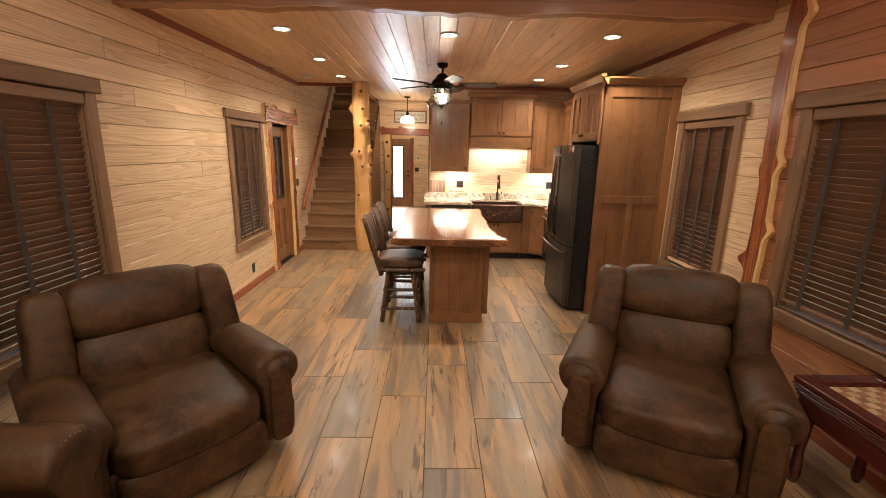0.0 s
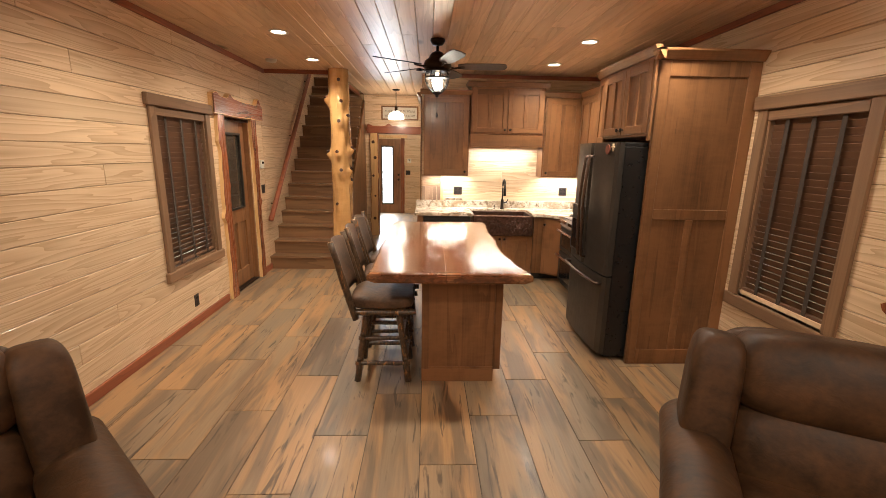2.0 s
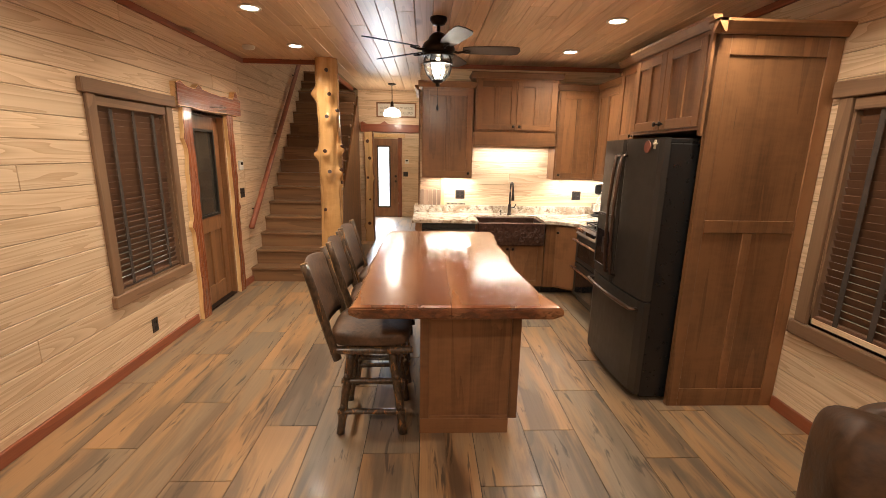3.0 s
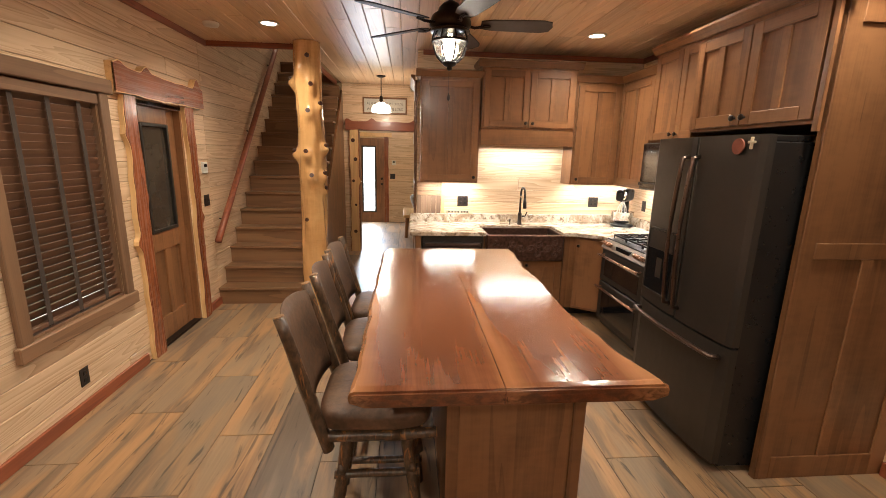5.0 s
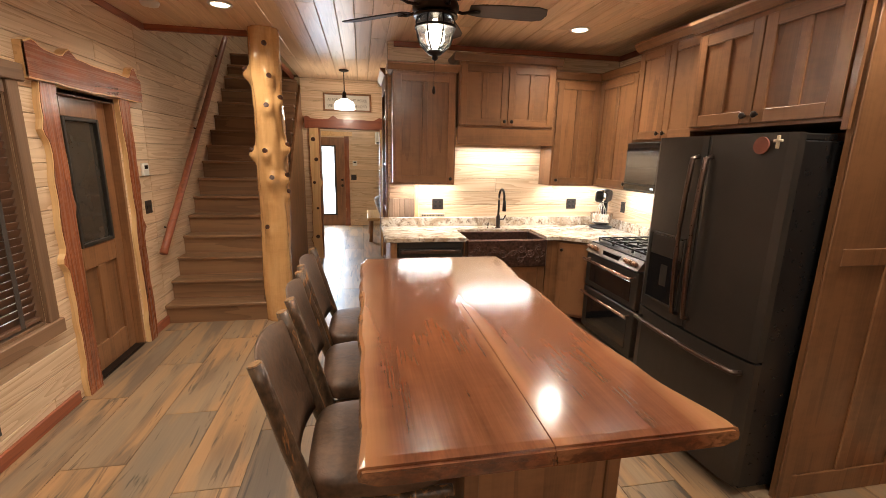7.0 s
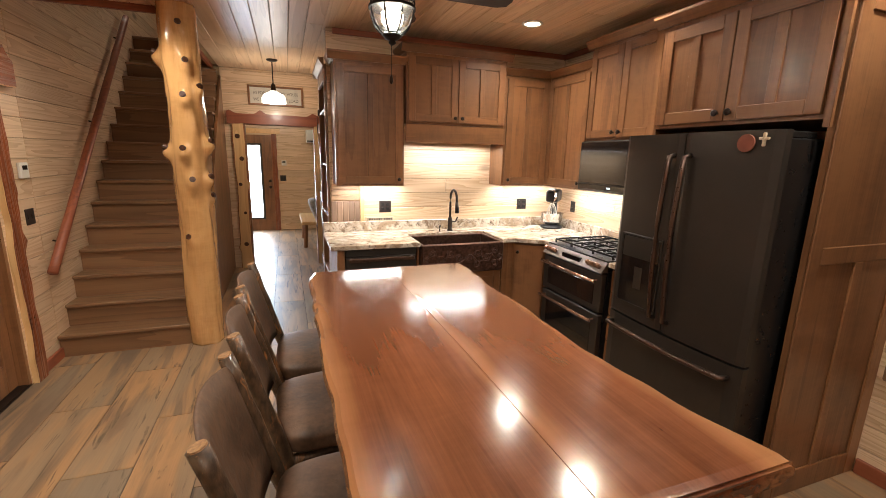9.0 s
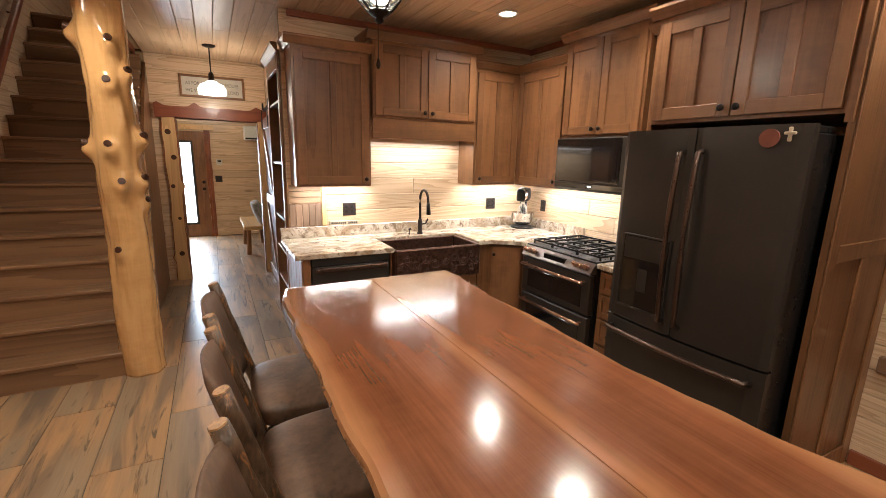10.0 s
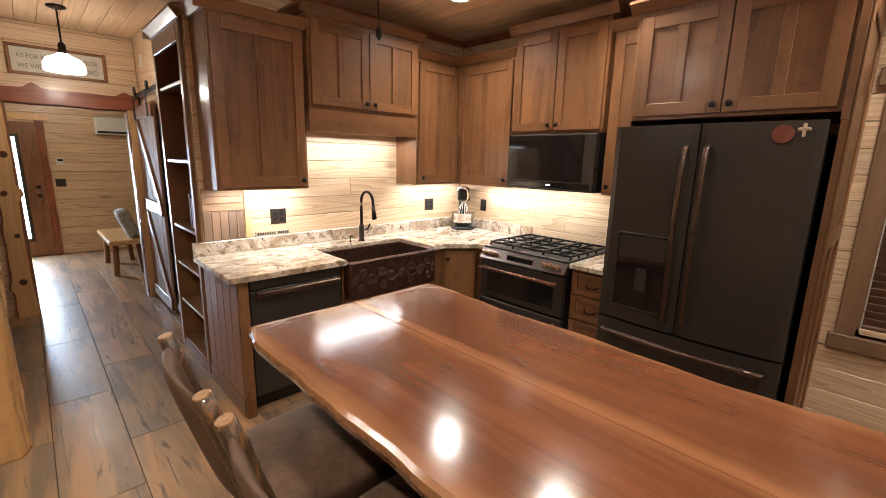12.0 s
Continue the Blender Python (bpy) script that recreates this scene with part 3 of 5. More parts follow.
# side door in the west wall
door_1 = thing("door_1", "closed brown wooden door with a dark glass upper half", "door", "", "structure")
u0, u1, _, z1 = DOOR_L
DP = LW - 0.10
part("reveal", fb("E", u0 - 0.002, u0 + 0.03, 0, z1, LW, -T, 0), cab_z, door_1)
part("reveal", fb("E", u1 - 0.03, u1 + 0.002, 0, z1, LW, -T, 0), cab_z, door_1)
part("reveal", fb("E", u0 + 0.03, u1 - 0.03, z1 - 0.03, z1 + 0.002, LW, -T, 0), cab_y, door_1)
leaf = bmesh.new()
a, b_ = u0 + 0.03, u1 - 0.03
for q in ((a, a + 0.11, 0.02, z1 - 0.03), (b_ - 0.11, b_, 0.02, z1 - 0.03), (a + 0.11, b_ - 0.11, z1 - 0.16, z1 - 0.03), (a + 0.11, b_ - 0.11, 0.80, 0.96), (a + 0.11, b_ - 0.11, 0.02, 0.22), ((a + b_) / 2 - 0.045, (a + b_) / 2 + 0.045, 0.22, 0.80)):
    fb("E", *q, DP, 0, 0.042, 0.004, leaf)
part("leaf", leaf, cab_z, door_1)
for q in ((a + 0.105, (a + b_) / 2 - 0.04), ((a + b_) / 2 + 0.04, b_ - 0.105)):
    part("panel", fb("E", *q, 0.215, 0.805, DP, 0.01, 0.026, 0.008), cab_z, door_1)
part("glass", fb("E", a + 0.10, b_ - 0.10, 0.95, z1 - 0.155, DP, 0.014, 0.022), door_glass, door_1, "dark glass pane")
gl = bmesh.new()
for q in ((a + 0.11, a + 0.135, 0.96, z1 - 0.16), (b_ - 0.135, b_ - 0.11, 0.96, z1 - 0.16), (a + 0.135, b_ - 0.135, z1 - 0.185, z1 - 0.16), (a + 0.135, b_ - 0.135, 0.96, 0.985)):
    fb("E", *q, DP, 0.022, 0.05, 0.003, gl)
part("glazing_bead", gl, slate, door_1, "grey glazing frame")
part("threshold", fb("E", u0, u1, 0, 0.018, LW, -T, 0.0, 0.003), orb, door_1)
part("door_back", fb("E", a, b_, 0.02, z1 - 0.03, DP, -0.04, 0.009), slate_dark, door_1)
dt = thing("door_casing", "live-edge red cedar casing round the side door", "door casing")
east = lambda y0: (lambda u, v, w: (LW + w, y0 + v, u))
live_strip("jamb", dt, "z", 0.0, 2.03, 0.072, east(6.20), 3.0, heart=cedar_z, sap=sap_z, bumps=((0.95, 0.05, -1), (1.75, 0.03, -1), (1.28, 0.02, 1)))
live_strip("jamb", dt, "z", 0.0, 2.03, 0.066, east(7.075), 9.0, heart=cedar_z, sap=sap_z, bumps=((1.0, 0.05, 1), (1.35, 0.025, 1)))
live_strip("lintel", dt, "y", 6.03, 7.33, 0.092, lambda u, v, w: (LW + w, u, 2.125 + v), 5.0, 0.055, cedar_hy, sap_y, 0.018, ((6.42, 0.05, 1), (7.23, 0.09, 1), (6.1, 0.03, 1)))

# cedar wall strip and beam in the sitting room
cs = thing("cedar_slab", "tall twisting live-edge red cedar slab on the wall", "cedar slab")
live_strip("slab", cs, "z", 0.0, 3.45, 0.078, lambda u, v, w: (RW - w, 3.268 - v + 0.018 * math.sin(u * 3.4 + 0.6), u), 14.0, 0.03, cedar_z, sap_z, 0.026, ((0.95, 0.09, -1), (0.6, 0.06, -1), (1.67, 0.05, 1), (2.62, 0.05, 1), (1.2, 0.05, 1), (1.62, 0.02, -1)), 0.62)
bw = thing("cedar_beam", "rough live-edge cedar beam across the ceiling edge", "beam")
live_strip("beam", bw, "x", LW, RW, 0.10, lambda u, v, w: (u, BEAM - w, 2.765 + v), 21.0, 0.10, wood("cedar_beam_x", (0.33, 0.15, 0.07), (0.17, 0.065, 0.03), "x", 0.45, 0.1, 6, 5, 1), wood("beam_edge_x", (0.42, 0.22, 0.11), (0.26, 0.12, 0.05), "x", 0.45, 0.1, 6, 5, 1), 0.03)
part("upper_face", box(LW, RW, BEAM - 0.1, BEAM, 2.88, 3.5), pine_x, bw, "pine boards above the beam")

# entry doorway, end door
dc = thing("doorway_casing", "knotty live-edge wooden casing round the doorway", "doorway casing")
south = lambda x0: (lambda u, v, w: (x0 + v, DOORY - w, u))
live_strip("jamb", dc, "z", 0, 2.03, 0.075, south(-0.95), 31.0, 0.035, sap_z, cedar_z, 0.02, ((0.3, 0.03, -1), (1.2, 0.03, 1)))
live_strip("jamb", dc, "z", 0, 2.03, 0.05, south(0.09), 37.0, 0.035, sap_z, cedar_z, 0.015)
live_strip("lintel", dc, "x", -1.08, 0.15, 0.065, lambda u, v, w: (u, DOORY - w, 2.085 + v), 41.0, 0.045, cedar_trim_x, cedar_trim_x, 0.014, ((-1.05, 0.04, 1), (-0.66, 0.05, 1), (0.03, 0.04, 1)))
for z, s in ((0.35, 0.03), (0.8, 0.02), (1.2, 0.024), (1.55, 0.03), (1.85, 0.032)):
    part("knot", lathe([(s, -0.004), (s * 0.9, 0.003), (s * 0.5, 0.005)], 14, (-0.95 + 0.02 * math.sin(z * 9), DOORY - 0.042, z), "y"), knot_m, dc)
part("reveal", wall_mesh("x", -0.882, 0.052, 0, 2.022, DOORY, DOORY + 0.12, [(-0.865, 0.035, 0, 2.005)]), cab_z, dc)
door_2 = thing("door_2", "brown entry door with a tall bright frosted pane", "door", "", "structure")
dl = bmesh.new()
for q in ((-1.45, -1.16, 0, 2.0), (-0.82, -0.62, 0, 2.0), (-1.16, -0.82, 1.82, 2.0), (-1.16, -0.82, 0, 0.24)):
    fb("S", *q, FAR + 0.06, 0, 0.045, 0.003, dl)
part("leaf", dl, cab_z, door_2)
fr = bmesh.new()
for q in ((-1.16, -1.12, 0.24, 1.82), (-0.86, -0.82, 0.24, 1.82), (-1.12, -0.86, 1.78, 1.82), (-1.12, -0.86, 0.24, 0.28)):
    fb("S", *q, FAR + 0.06, 0.02, 0.06, 0.003, fr)
part("glazing_bead", fr, slate, door_2)
part("frosted_pane", fb("S", -1.12, -0.86, 0.28, 1.78, FAR + 0.06, 0.02, 0.028), day_glow, door_2, "bright frosted glass")
for z in (0.92, 1.05):
    part("knob", lathe([(0.03, 0), (0.03, 0.01), (0.012, 0.015), (0.012, 0.04), (0.028, 0.05), (0.024, 0.07)], 14, (-0.69, FAR + 0.012, z), "y").copy(), orb, door_2)
ec = thing("entry_door_casing", "live-edge cedar casing round the entry door", "door casing")
live_strip("jamb", ec, "z", 0, 2.03, 0.05, lambda u, v, w: (-0.575 + v, FAR - w, u), 51.0, 0.03, cedar_z, cedar_z, 0.015)
live_strip("lintel", ec, "x", -1.6, -0.45, 0.05, lambda u, v, w: (u, FAR - w, 2.07 + v), 55.0, 0.04, sap_y, sap_y, 0.02)

# ---- stairs ----
st = thing("staircase", "brown stained wooden stairs with closed risers", "stairs", "", "structure")
RUN, RISE, SY = 0.195, 0.191, 7.43
for i in range(16):
    y, z = SY + i * RUN, (i + 1) * RISE
    part("riser", box(LW + 0.003, STX + 0.05, y, y + 0.018, z - RISE, z - 0.03), stair_x, st)
    part("tread", box(LW + 0.003, STX + 0.05, y - 0.03, y + RUN + 0.018, z - 0.03, z, 0.006), stair_x, st)
string = extrude_poly([(SY + 0.25, 0), (DOORY, 0), (DOORY, 2.62), (SY + 0.25, 0.32)], 0.03, lambda u, v, w: (STX + 0.052 + w, u, v))
part("stringer", string, cab_z, st)
tagged(obj("loft_floor", box(LW, STX, SY + 16 * RUN, Y1 - 0.1, 2.9, 2.992), stair_x), "loft landing at the head of the stairs", "floor", kind="structure")
hr = thing("handrail", "round red cedar pole handrail on the stair wall", "handrail")
part("rail", tube([Vector((LW + 0.075, 7.34, 0.72)) + (Vector((LW + 0.075, 9.9, 3.16)) - Vector((LW + 0.075, 7.34, 0.72))) * (i / 24) for i in range(25)], 0.034, 12, 0.12, 0.95, 3.0), cedar_trim, hr, "", True)
for t in (0.1, 0.5, 0.9):
    p = Vector((LW, 7.34 + 2.56 * t, 0.72 + 2.44 * t - 0.04))
    part("bracket", tube([p, p + Vector((0.05, 0, -0.01)), p + Vector((0.075, 0, 0.03))], 0.008, 8), orb, hr)

# log post
post = thing("log_post", "varnished yellow log post with cut branch stubs beside the stairs", "log post")


def log_post():
    b = bmesh.new()
    seg, n = 64, 170
    rings = []
    for i in range(n + 1):
        z = (CEIL - 0.002) * i / n
        cx = -1.085 + 0.03 * noise.noise((z * 0.9, 2, 0)) - 0.004 * z
        cy = 7.49 + 0.02 * noise.noise((z * 0.9, 8, 0))
        ring = []
        for j in range(seg):
            a = 2 * math.pi * j / seg
            d = Vector((math.cos(a), math.sin(a), 0))
            r = 0.138 - 0.003 * z + 0.026 * noise.noise((d.x * 1.5, d.y * 1.5, z * 1.6)) + 0.010 * noise.noise((d.x * 4, d.y * 4, z * 5)) + 0.0035 * noise.noise((d.x * 11, d.y * 11, z * 14))
            for kz, ka, s in STUBS:
                da = (a - ka + math.pi) % (2 * math.pi) - math.pi
                r += (s * 1.0 + 0.012) * math.exp(-((z - kz) / 0.06) ** 2 - (da / 0.28) ** 2)
            ring.append(b.verts.new((cx + r * d.x, cy + r * d.y, z)))
        rings.append(ring)
    for lo, hi in zip(rings, rings[1:]):
        for j in range(seg):
            b.faces.new((lo[j], lo[(j + 1) % seg], hi[(j + 1) % seg], hi[j]))
    b.faces.new(rings[0][::-1])
    b.faces.new(rings[-1])
    return b


STUBS = [(0.92, -1.9, 0.010), (1.38, -1.45, 0.03), (1.40, -0.55, 0.045), (1.62, -2.9, 0.045), (1.62, -1.75, 0.03), (1.68, -0.4, 0.05), (2.02, -1.5, 0.03), (2.10, -0.6, 0.03), (2.28, -1.2, 0.02), (2.33, -3.0, 0.05), (2.55, -1.3, 0.015), (1.25, -0.3, 0.03)]
part("trunk", log_post(), log_pine, post, "", True)
for kz, ka, s in STUBS:
    cx = -1.085 + 0.03 * noise.noise((kz * 0.9, 2, 0)) - 0.004 * kz
    cy = 7.49 + 0.02 * noise.noise((kz * 0.9, 8, 0))
    d = Vector((math.cos(ka), math.sin(ka), 0.25)).normalized()
    c = Vector((cx, cy, kz))
    out = 0.153 - 0.003 * kz + 0.026 * noise.noise((math.cos(ka) * 1.5, math.sin(ka) * 1.5, kz * 1.6)) + s
    part("knot", cyl(0.030, c + d * 0.06, c + d * out, 0.022, 14, 0.004), knot_m, post)

# ---- kitchen ----
KNOB = [(0.006, 0), (0.006, 0.012), (0.016, 0.018), (0.017, 0.026), (0.010, 0.031)]


def knob(face, u, z, plane, parent):
    k = lathe(KNOB, 14, pt(face, u, z, plane, 0.0), "y" if face == "S" else "x")
    flip = Matrix.Translation(pt(face, u, z, plane, 0)) @ (Matrix.Rotation(math.pi, 4, "Z")) @ Matrix.Translation(-Vector(pt(face, u, z, plane, 0)))
    k.transform(flip)
    part("knob", k, orb, parent, "dark bronze knob", True)


def shaker(face, u0, u1, z0, z1, plane, parent, mids=0, knob_at=None, frame_w=0.065, name="door"):
    """A framed cabinet door of frame and sunk panel, with a knob."""
    w = min(frame_w, (u1 - u0) * 0.24)
    t = 0.02
    d = part(name, fb(face, u0 + w - 0.004, u1 - w + 0.004, z0 + w - 0.004, z1 - w + 0.004, plane, 0.001, 0.009), cab_z, parent)
    along = cab_x if face == "S" else cab_y
    part("stile", fb(face, u0, u0 + w, z0, z1, plane, 0, t, 0.0025), cab_z, d)
    part("stile", fb(face, u1 - w, u1, z0, z1, plane, 0, t, 0.0025), cab_z, d)
    part("rail", fb(face, u0 + w, u1 - w, z1 - w, z1, plane, 0, t, 0.0025), along, d)
    part("rail", fb(face, u0 + w, u1 - w, z0, z0 + w, plane, 0, t, 0.0025), along, d)
    for i in range(mids):
        c = u0 + (u1 - u0) * (i + 1) / (mids + 1)
        part("stile", fb(face, c - 0.025, c + 0.025, z0 + w, z1 - w, plane, 0, t - 0.001, 0.0025), cab_z, d)
    if knob_at:
        knob(face, knob_at[0], knob_at[1], plane - t if face in "SW" else plane, d)
    return d


def crown(face, u0, u1, z, plane, depth, parent, ret0=True, ret1=True, h=0.065):
    """Flared crown strip on a cabinet top, with returns."""
    prof = [(0, 0), (0.012, 0), (0.05, h - 0.015), (0.05, h), (0, h)]
    b = extrude_poly(prof, u1 - u0 + 0.1, lambda p, q, w: pt(face, u0 - 0.05 + w, z + q, plane, p))
    part("crown", b, cab_x if face == "S" else cab_y, parent)
    for on, u, s in ((ret0, u0, -1), (ret1, u1, 1)):
        if on:
            b = extrude_poly(prof, depth, lambda p, q, w: pt(face, u + s * p, z + q, plane, -w))
            part("crown_return", b, cab_y if face == "S" else cab_x, parent)


def upper(label, face, u0, u1, z0, z1, plane, back, doors, mids, r0=True, r1=True, ch=0.065):
    e = thing("wall_cabinet", label, "cabinet", "kitchen wall cabinets")
    body = fb(face, u0, u1, z0, z1, plane, -back, 0, 0.002)
    part("body", body, cab_z, e)
    n = len(doors)
    w = (u1 - u0 - 0.03) / n
    for i, side in enumerate(doors):
        a, b_ = u0 + 0.015 + i * w + 0.003, u0 + 0.015 + (i + 1) * w - 0.003
        ku = b_ - 0.033 if side == "r" else a + 0.033
        shaker(face, a, b_, z0 + 0.02, z1 - 0.03, plane, e, mids, (ku, z0 + 0.06))
    crown(face, u0, u1, z1, plane, back, e, r0, r1, ch)
    return e


UF = 7.335
upper("stained wooden wall cabinet with one framed door", "S", 0.05, 0.66, 1.37, 2.42, UF, BACK - UF, "r", 1)
cb_ = upper("raised stained wall cabinet with two framed doors over the sink", "S", 0.672, 1.655, 1.93, 2.53, UF - 0.03, BACK - UF + 0.03, "rl", 1)
val = extrude_poly([(0.672, 1.77), (1.655, 1.77), (1.655, 1.928), (0.672, 1.928)], 0.02, lambda u, v, w: (u, UF - 0.03 + w - 0.012 * math.sin((v - 1.77) / 0.158 * math.pi), v))
part("valance", val, cab_x, cb_, "rough-sawn wooden valance hiding the lamp")
upper("stained wooden corner wall cabinet beside the sink lamp", "S", 1.67, 2.17, 1.37, 2.42, UF, BACK - UF, "l", 1, True, False)
UR = 2.17
upper("stained wooden corner wall cabinet on the side wall", "W", 6.688, 7.33, 1.37, 2.42, UR, RW - UR, "l", 1, False, False)
upper("tall-set stained cabinet with two doors over the microwave", "W", 5.888, 6.672, 1.805, 2.56, UR - 0.03, RW - UR + 0.03, "rl", 0)
upper("narrow stained wall cabinet between range and refrigerator", "W", 5.552, 5.872, 1.37, 2.45, UR, RW - UR, "r", 0, False, False)
upper("deep stained cabinet with two wide doors over the refrigerator", "W", 4.625, 5.53, 1.835, 2.40, 1.755, RW - 1.755, "rl", 1, False, False, 0.06)
tp = thing("pantry_panel", "tall stained framed end panel beside the refrigerator", "cabinet panel")
part("body", box(1.765, RW - 0.002, 4.596, 4.622, 0, 2.36), cab_z, tp)
for a, b_, c, d in ((1.765, 1.84, 0, 2.36), (2.42, RW - 0.002, 0, 2.36), (1.84, 2.42, 2.25, 2.36), (1.84, 2.42, 1.21, 1.29), (1.84, 2.42, 0, 0.13), (2.10, 2.16, 0.13, 1.21)):
    part("rail" if b_ - a > d - c else "stile", fb("S", a, b_, c, d, 4.596, 0, 0.011, 0.003), cab_z, tp)
crown("S", 1.765, RW - 0.052, 2.36, 4.58, 0.02, tp, False, False, 0.07)
part("crown_return", extrude_poly([(0, 0), (0.012, 0), (0.05, 0.055), (0.05, 0.07), (0, 0.07)], 0.1, lambda p, q, w: (1.765 - p, 4.53 + w, 2.36 + q)), cab_y, tp)
part("side_stile", box(1.733, 1.75, 4.597, 4.624, 1.80, 2.4), cab_z, tp)
fp = thing("fridge_side_panel", "stained wooden panel between refrigerator and counter", "cabinet panel")
part("body", box(1.77, RW - 0.002, 5.532, 5.549, 0.0, 2.44), cab_z, fp)

# counters and base units
CT = extrude_poly([(-0.055, BACK - 0.002), (-0.055, 6.90), (0.70, 6.90), (0.70, 7.34), (1.49, 7.34), (1.49, 6.90), (1.62, 6.90), (1.84, 6.74), (1.84, 6.662), (RW - 0.002, 6.662), (RW - 0.002, BACK - 0.002)], 0.036, lambda u, v, w: (u, v, 0.875 + w))
bmesh.ops.bevel(CT, geom=[e for e in CT.edges if abs(e.verts[0].co.z - e.verts[1].co.z) < 1e-4], offset=0.005, segments=2, affect="EDGES")
counter = thing("countertop", "polished brown and cream granite worktop round the corner", "countertop")
part("slab", CT, granite, counter)
part("backsplash", box(-0.055, RW - 0.003, BACK - 0.028, BACK - 0.003, 0.911, 1.005, 0.003), granite, counter)
part("backsplash", box(RW - 0.028, RW - 0.003, 6.662, BACK - 0.029, 0.911, 1.005, 0.003), granite, counter)
c2 = thing("countertop", "short piece of polished granite beside the range", "countertop")
part("slab", box(1.83, RW - 0.002, 5.552, 5.884, 0.875, 0.911, 0.005), granite, c2)
be = thing("base_cabinet", "stained end unit with vertical boards at the counter's end", "cabinet", "kitchen base cabinets")
part("body", box(0.012, 0.055, 6.95, BACK - 0.002, 0.0, 0.873), cab_z, be)
for i in range(5):
    ya = 6.955 + i * 0.131
    part("board", box(-0.004, 0.012, ya, ya + 0.126, 0.13, 0.872, 0.003), cab_z, be)
part("kick_rail", box(-0.008, 0.012, 6.95, BACK - 0.004, 0.0, 0.128, 0.003), cab_y, be)
part("stile", box(0.0, 0.055, 6.93, 6.949, 0.0, 0.873, 0.002), cab_z, be)
bs = thing("base_cabinet", "stained sink base with two framed doors", "cabinet", "kitchen base cabinets")
part("body", box(0.685, 1.52, 6.97, BACK - 0.002, 0.1, 0.62), cab_z, bs)
part("toe_kick", box(0.685, 1.52, 7.03, 7.05, 0, 0.1), slate_dark, bs)
shaker("S", 0.70, 1.10, 0.12, 0.61, 6.97, bs, 0, (1.07, 0.57))
shaker("S", 1.105, 1.505, 0.12, 0.61, 6.97, bs, 0, (1.135, 0.57))
part("stile", box(0.685, 0.70, 6.95, 7.0, 0.62, 0.873), cab_z, bs)
bc = thing("base_cabinet", "stained corner base cabinet with a slanted door", "cabinet", "kitchen base cabinets")
cbm = extrude_poly([(1.525, BACK - 0.003), (1.525, 6.96), (1.64, 6.96), (1.89, 6.78), (1.89, 6.665), (RW - 0.003, 6.665), (RW - 0.003, BACK - 0.003)], 0.772, lambda u, v, w: (u, v, 0.1 + w))
part("body", cbm, cab_z, bc)
dd = box(-0.135, 0.135, -0.02, 0, 0.13, 0.85, 0.003)
dd.transform(pose(1.765, 6.865, 0, 0, 0, -35.8))
dr = part("door", dd, cab_z, bc)
part("knob", cyl(0.014, (1.66, 6.91, 0.78), (1.645, 6.885, 0.78)), orb, dr)
part("toe_kick", box(1.53, 2.4, 7.05, 7.07, 0, 0.1), slate_dark, bc)
bd = thing("base_cabinet", "narrow stained unit with three drawers beside the range", "cabinet", "kitchen base cabinets")
part("body", box(1.88, RW - 0.003, 5.552, 5.882, 0.1, 0.873), cab_z, bd)
part("toe_kick", box(1.94, 1.96, 5.552, 5.882, 0, 0.1), slate_dark, bd)
for z0, z1 in ((0.70, 0.855), (0.52, 0.685), (0.32, 0.505), (0.12, 0.305)):
    d = shaker("W", 5.565, 5.868, z0, z1, 1.88, bd, 0, None, 0.04, "drawer")
    zc = (z0 + z1) / 2
    part("pull", tube([(1.86, 5.676, zc), (1.835, 5.686, zc - 0.008), (1.832, 5.716, zc - 0.012), (1.835, 5.746, zc - 0.008), (1.86, 5.756, zc)], 0.005, 8), orb, d, "dark bronze pull")

# dishwasher
dw = thing("dishwasher", "dark slate dishwasher with a bar handle under the counter", "dishwasher")
part("body", box(0.06, 0.68, 6.99, 7.55, 0.1, 0.87), slate_dark, dw)
part("door", box(0.065, 0.675, 6.945, 6.988, 0.12, 0.80, 0.006), slate, dw)
part("control_strip", box(0.065, 0.675, 6.945, 6.988, 0.805, 0.868, 0.006), slate, dw)
part("handle", box(0.09, 0.65, 6.895, 6.915, 0.765, 0.80, 0.008), bronze_handle, dw)
for x in (0.11, 0.63):
    part("bracket", box(x - 0.012, x + 0.012, 6.91, 6.946, 0.768, 0.796, 0.003), bronze_handle, dw)
part("toe_kick", box(0.065, 0.675, 7.03, 7.05, 0, 0.1), slate_dark, dw)

# sink
sk = thing("farmhouse_sink", "dark copper farmhouse sink with an embossed scroll front", "sink")
ap = bmesh.new()
box(0.70, 1.49, 6.865, 6.90, 0.625, 0.895, 0.012, ap)
part("apron", ap, copper_sink, sk)
for q in ((0.702, 0.728, 6.9, 7.338), (1.462, 1.488, 6.9, 7.338), (0.728, 1.462, 7.312, 7.338)):
    part("side", box(*q, 0.65, 0.893, 0.006), copper_sink, sk)
part("bottom", box(0.728, 1.462, 6.9, 7.312, 0.64, 0.66), copper_sink, sk)
for s in (-1, 1):
    for k, (cx, cz, r, tw) in enumerate(((0.05, 0.76, 0.035, 1), (0.13, 0.80, 0.04, -1), (0.13, 0.70, 0.035, 1), (0.22, 0.76, 0.045, 1), (0.30, 0.81, 0.035, -1), (0.30, 0.70, 0.035, 1), (0.355, 0.76, 0.03, -1))):
        pts = []
        for i in range(26):
            a = tw * (i / 25) * 3.3 * math.pi + k
            rr = r * (1 - 0.75 * i / 25)
            pts.append((1.095 + s * (cx + rr * math.cos(a)), 6.863, cz + rr * math.sin(a)))
        part("scroll", tube(pts, 0.0055, 6), copper_sink, sk)
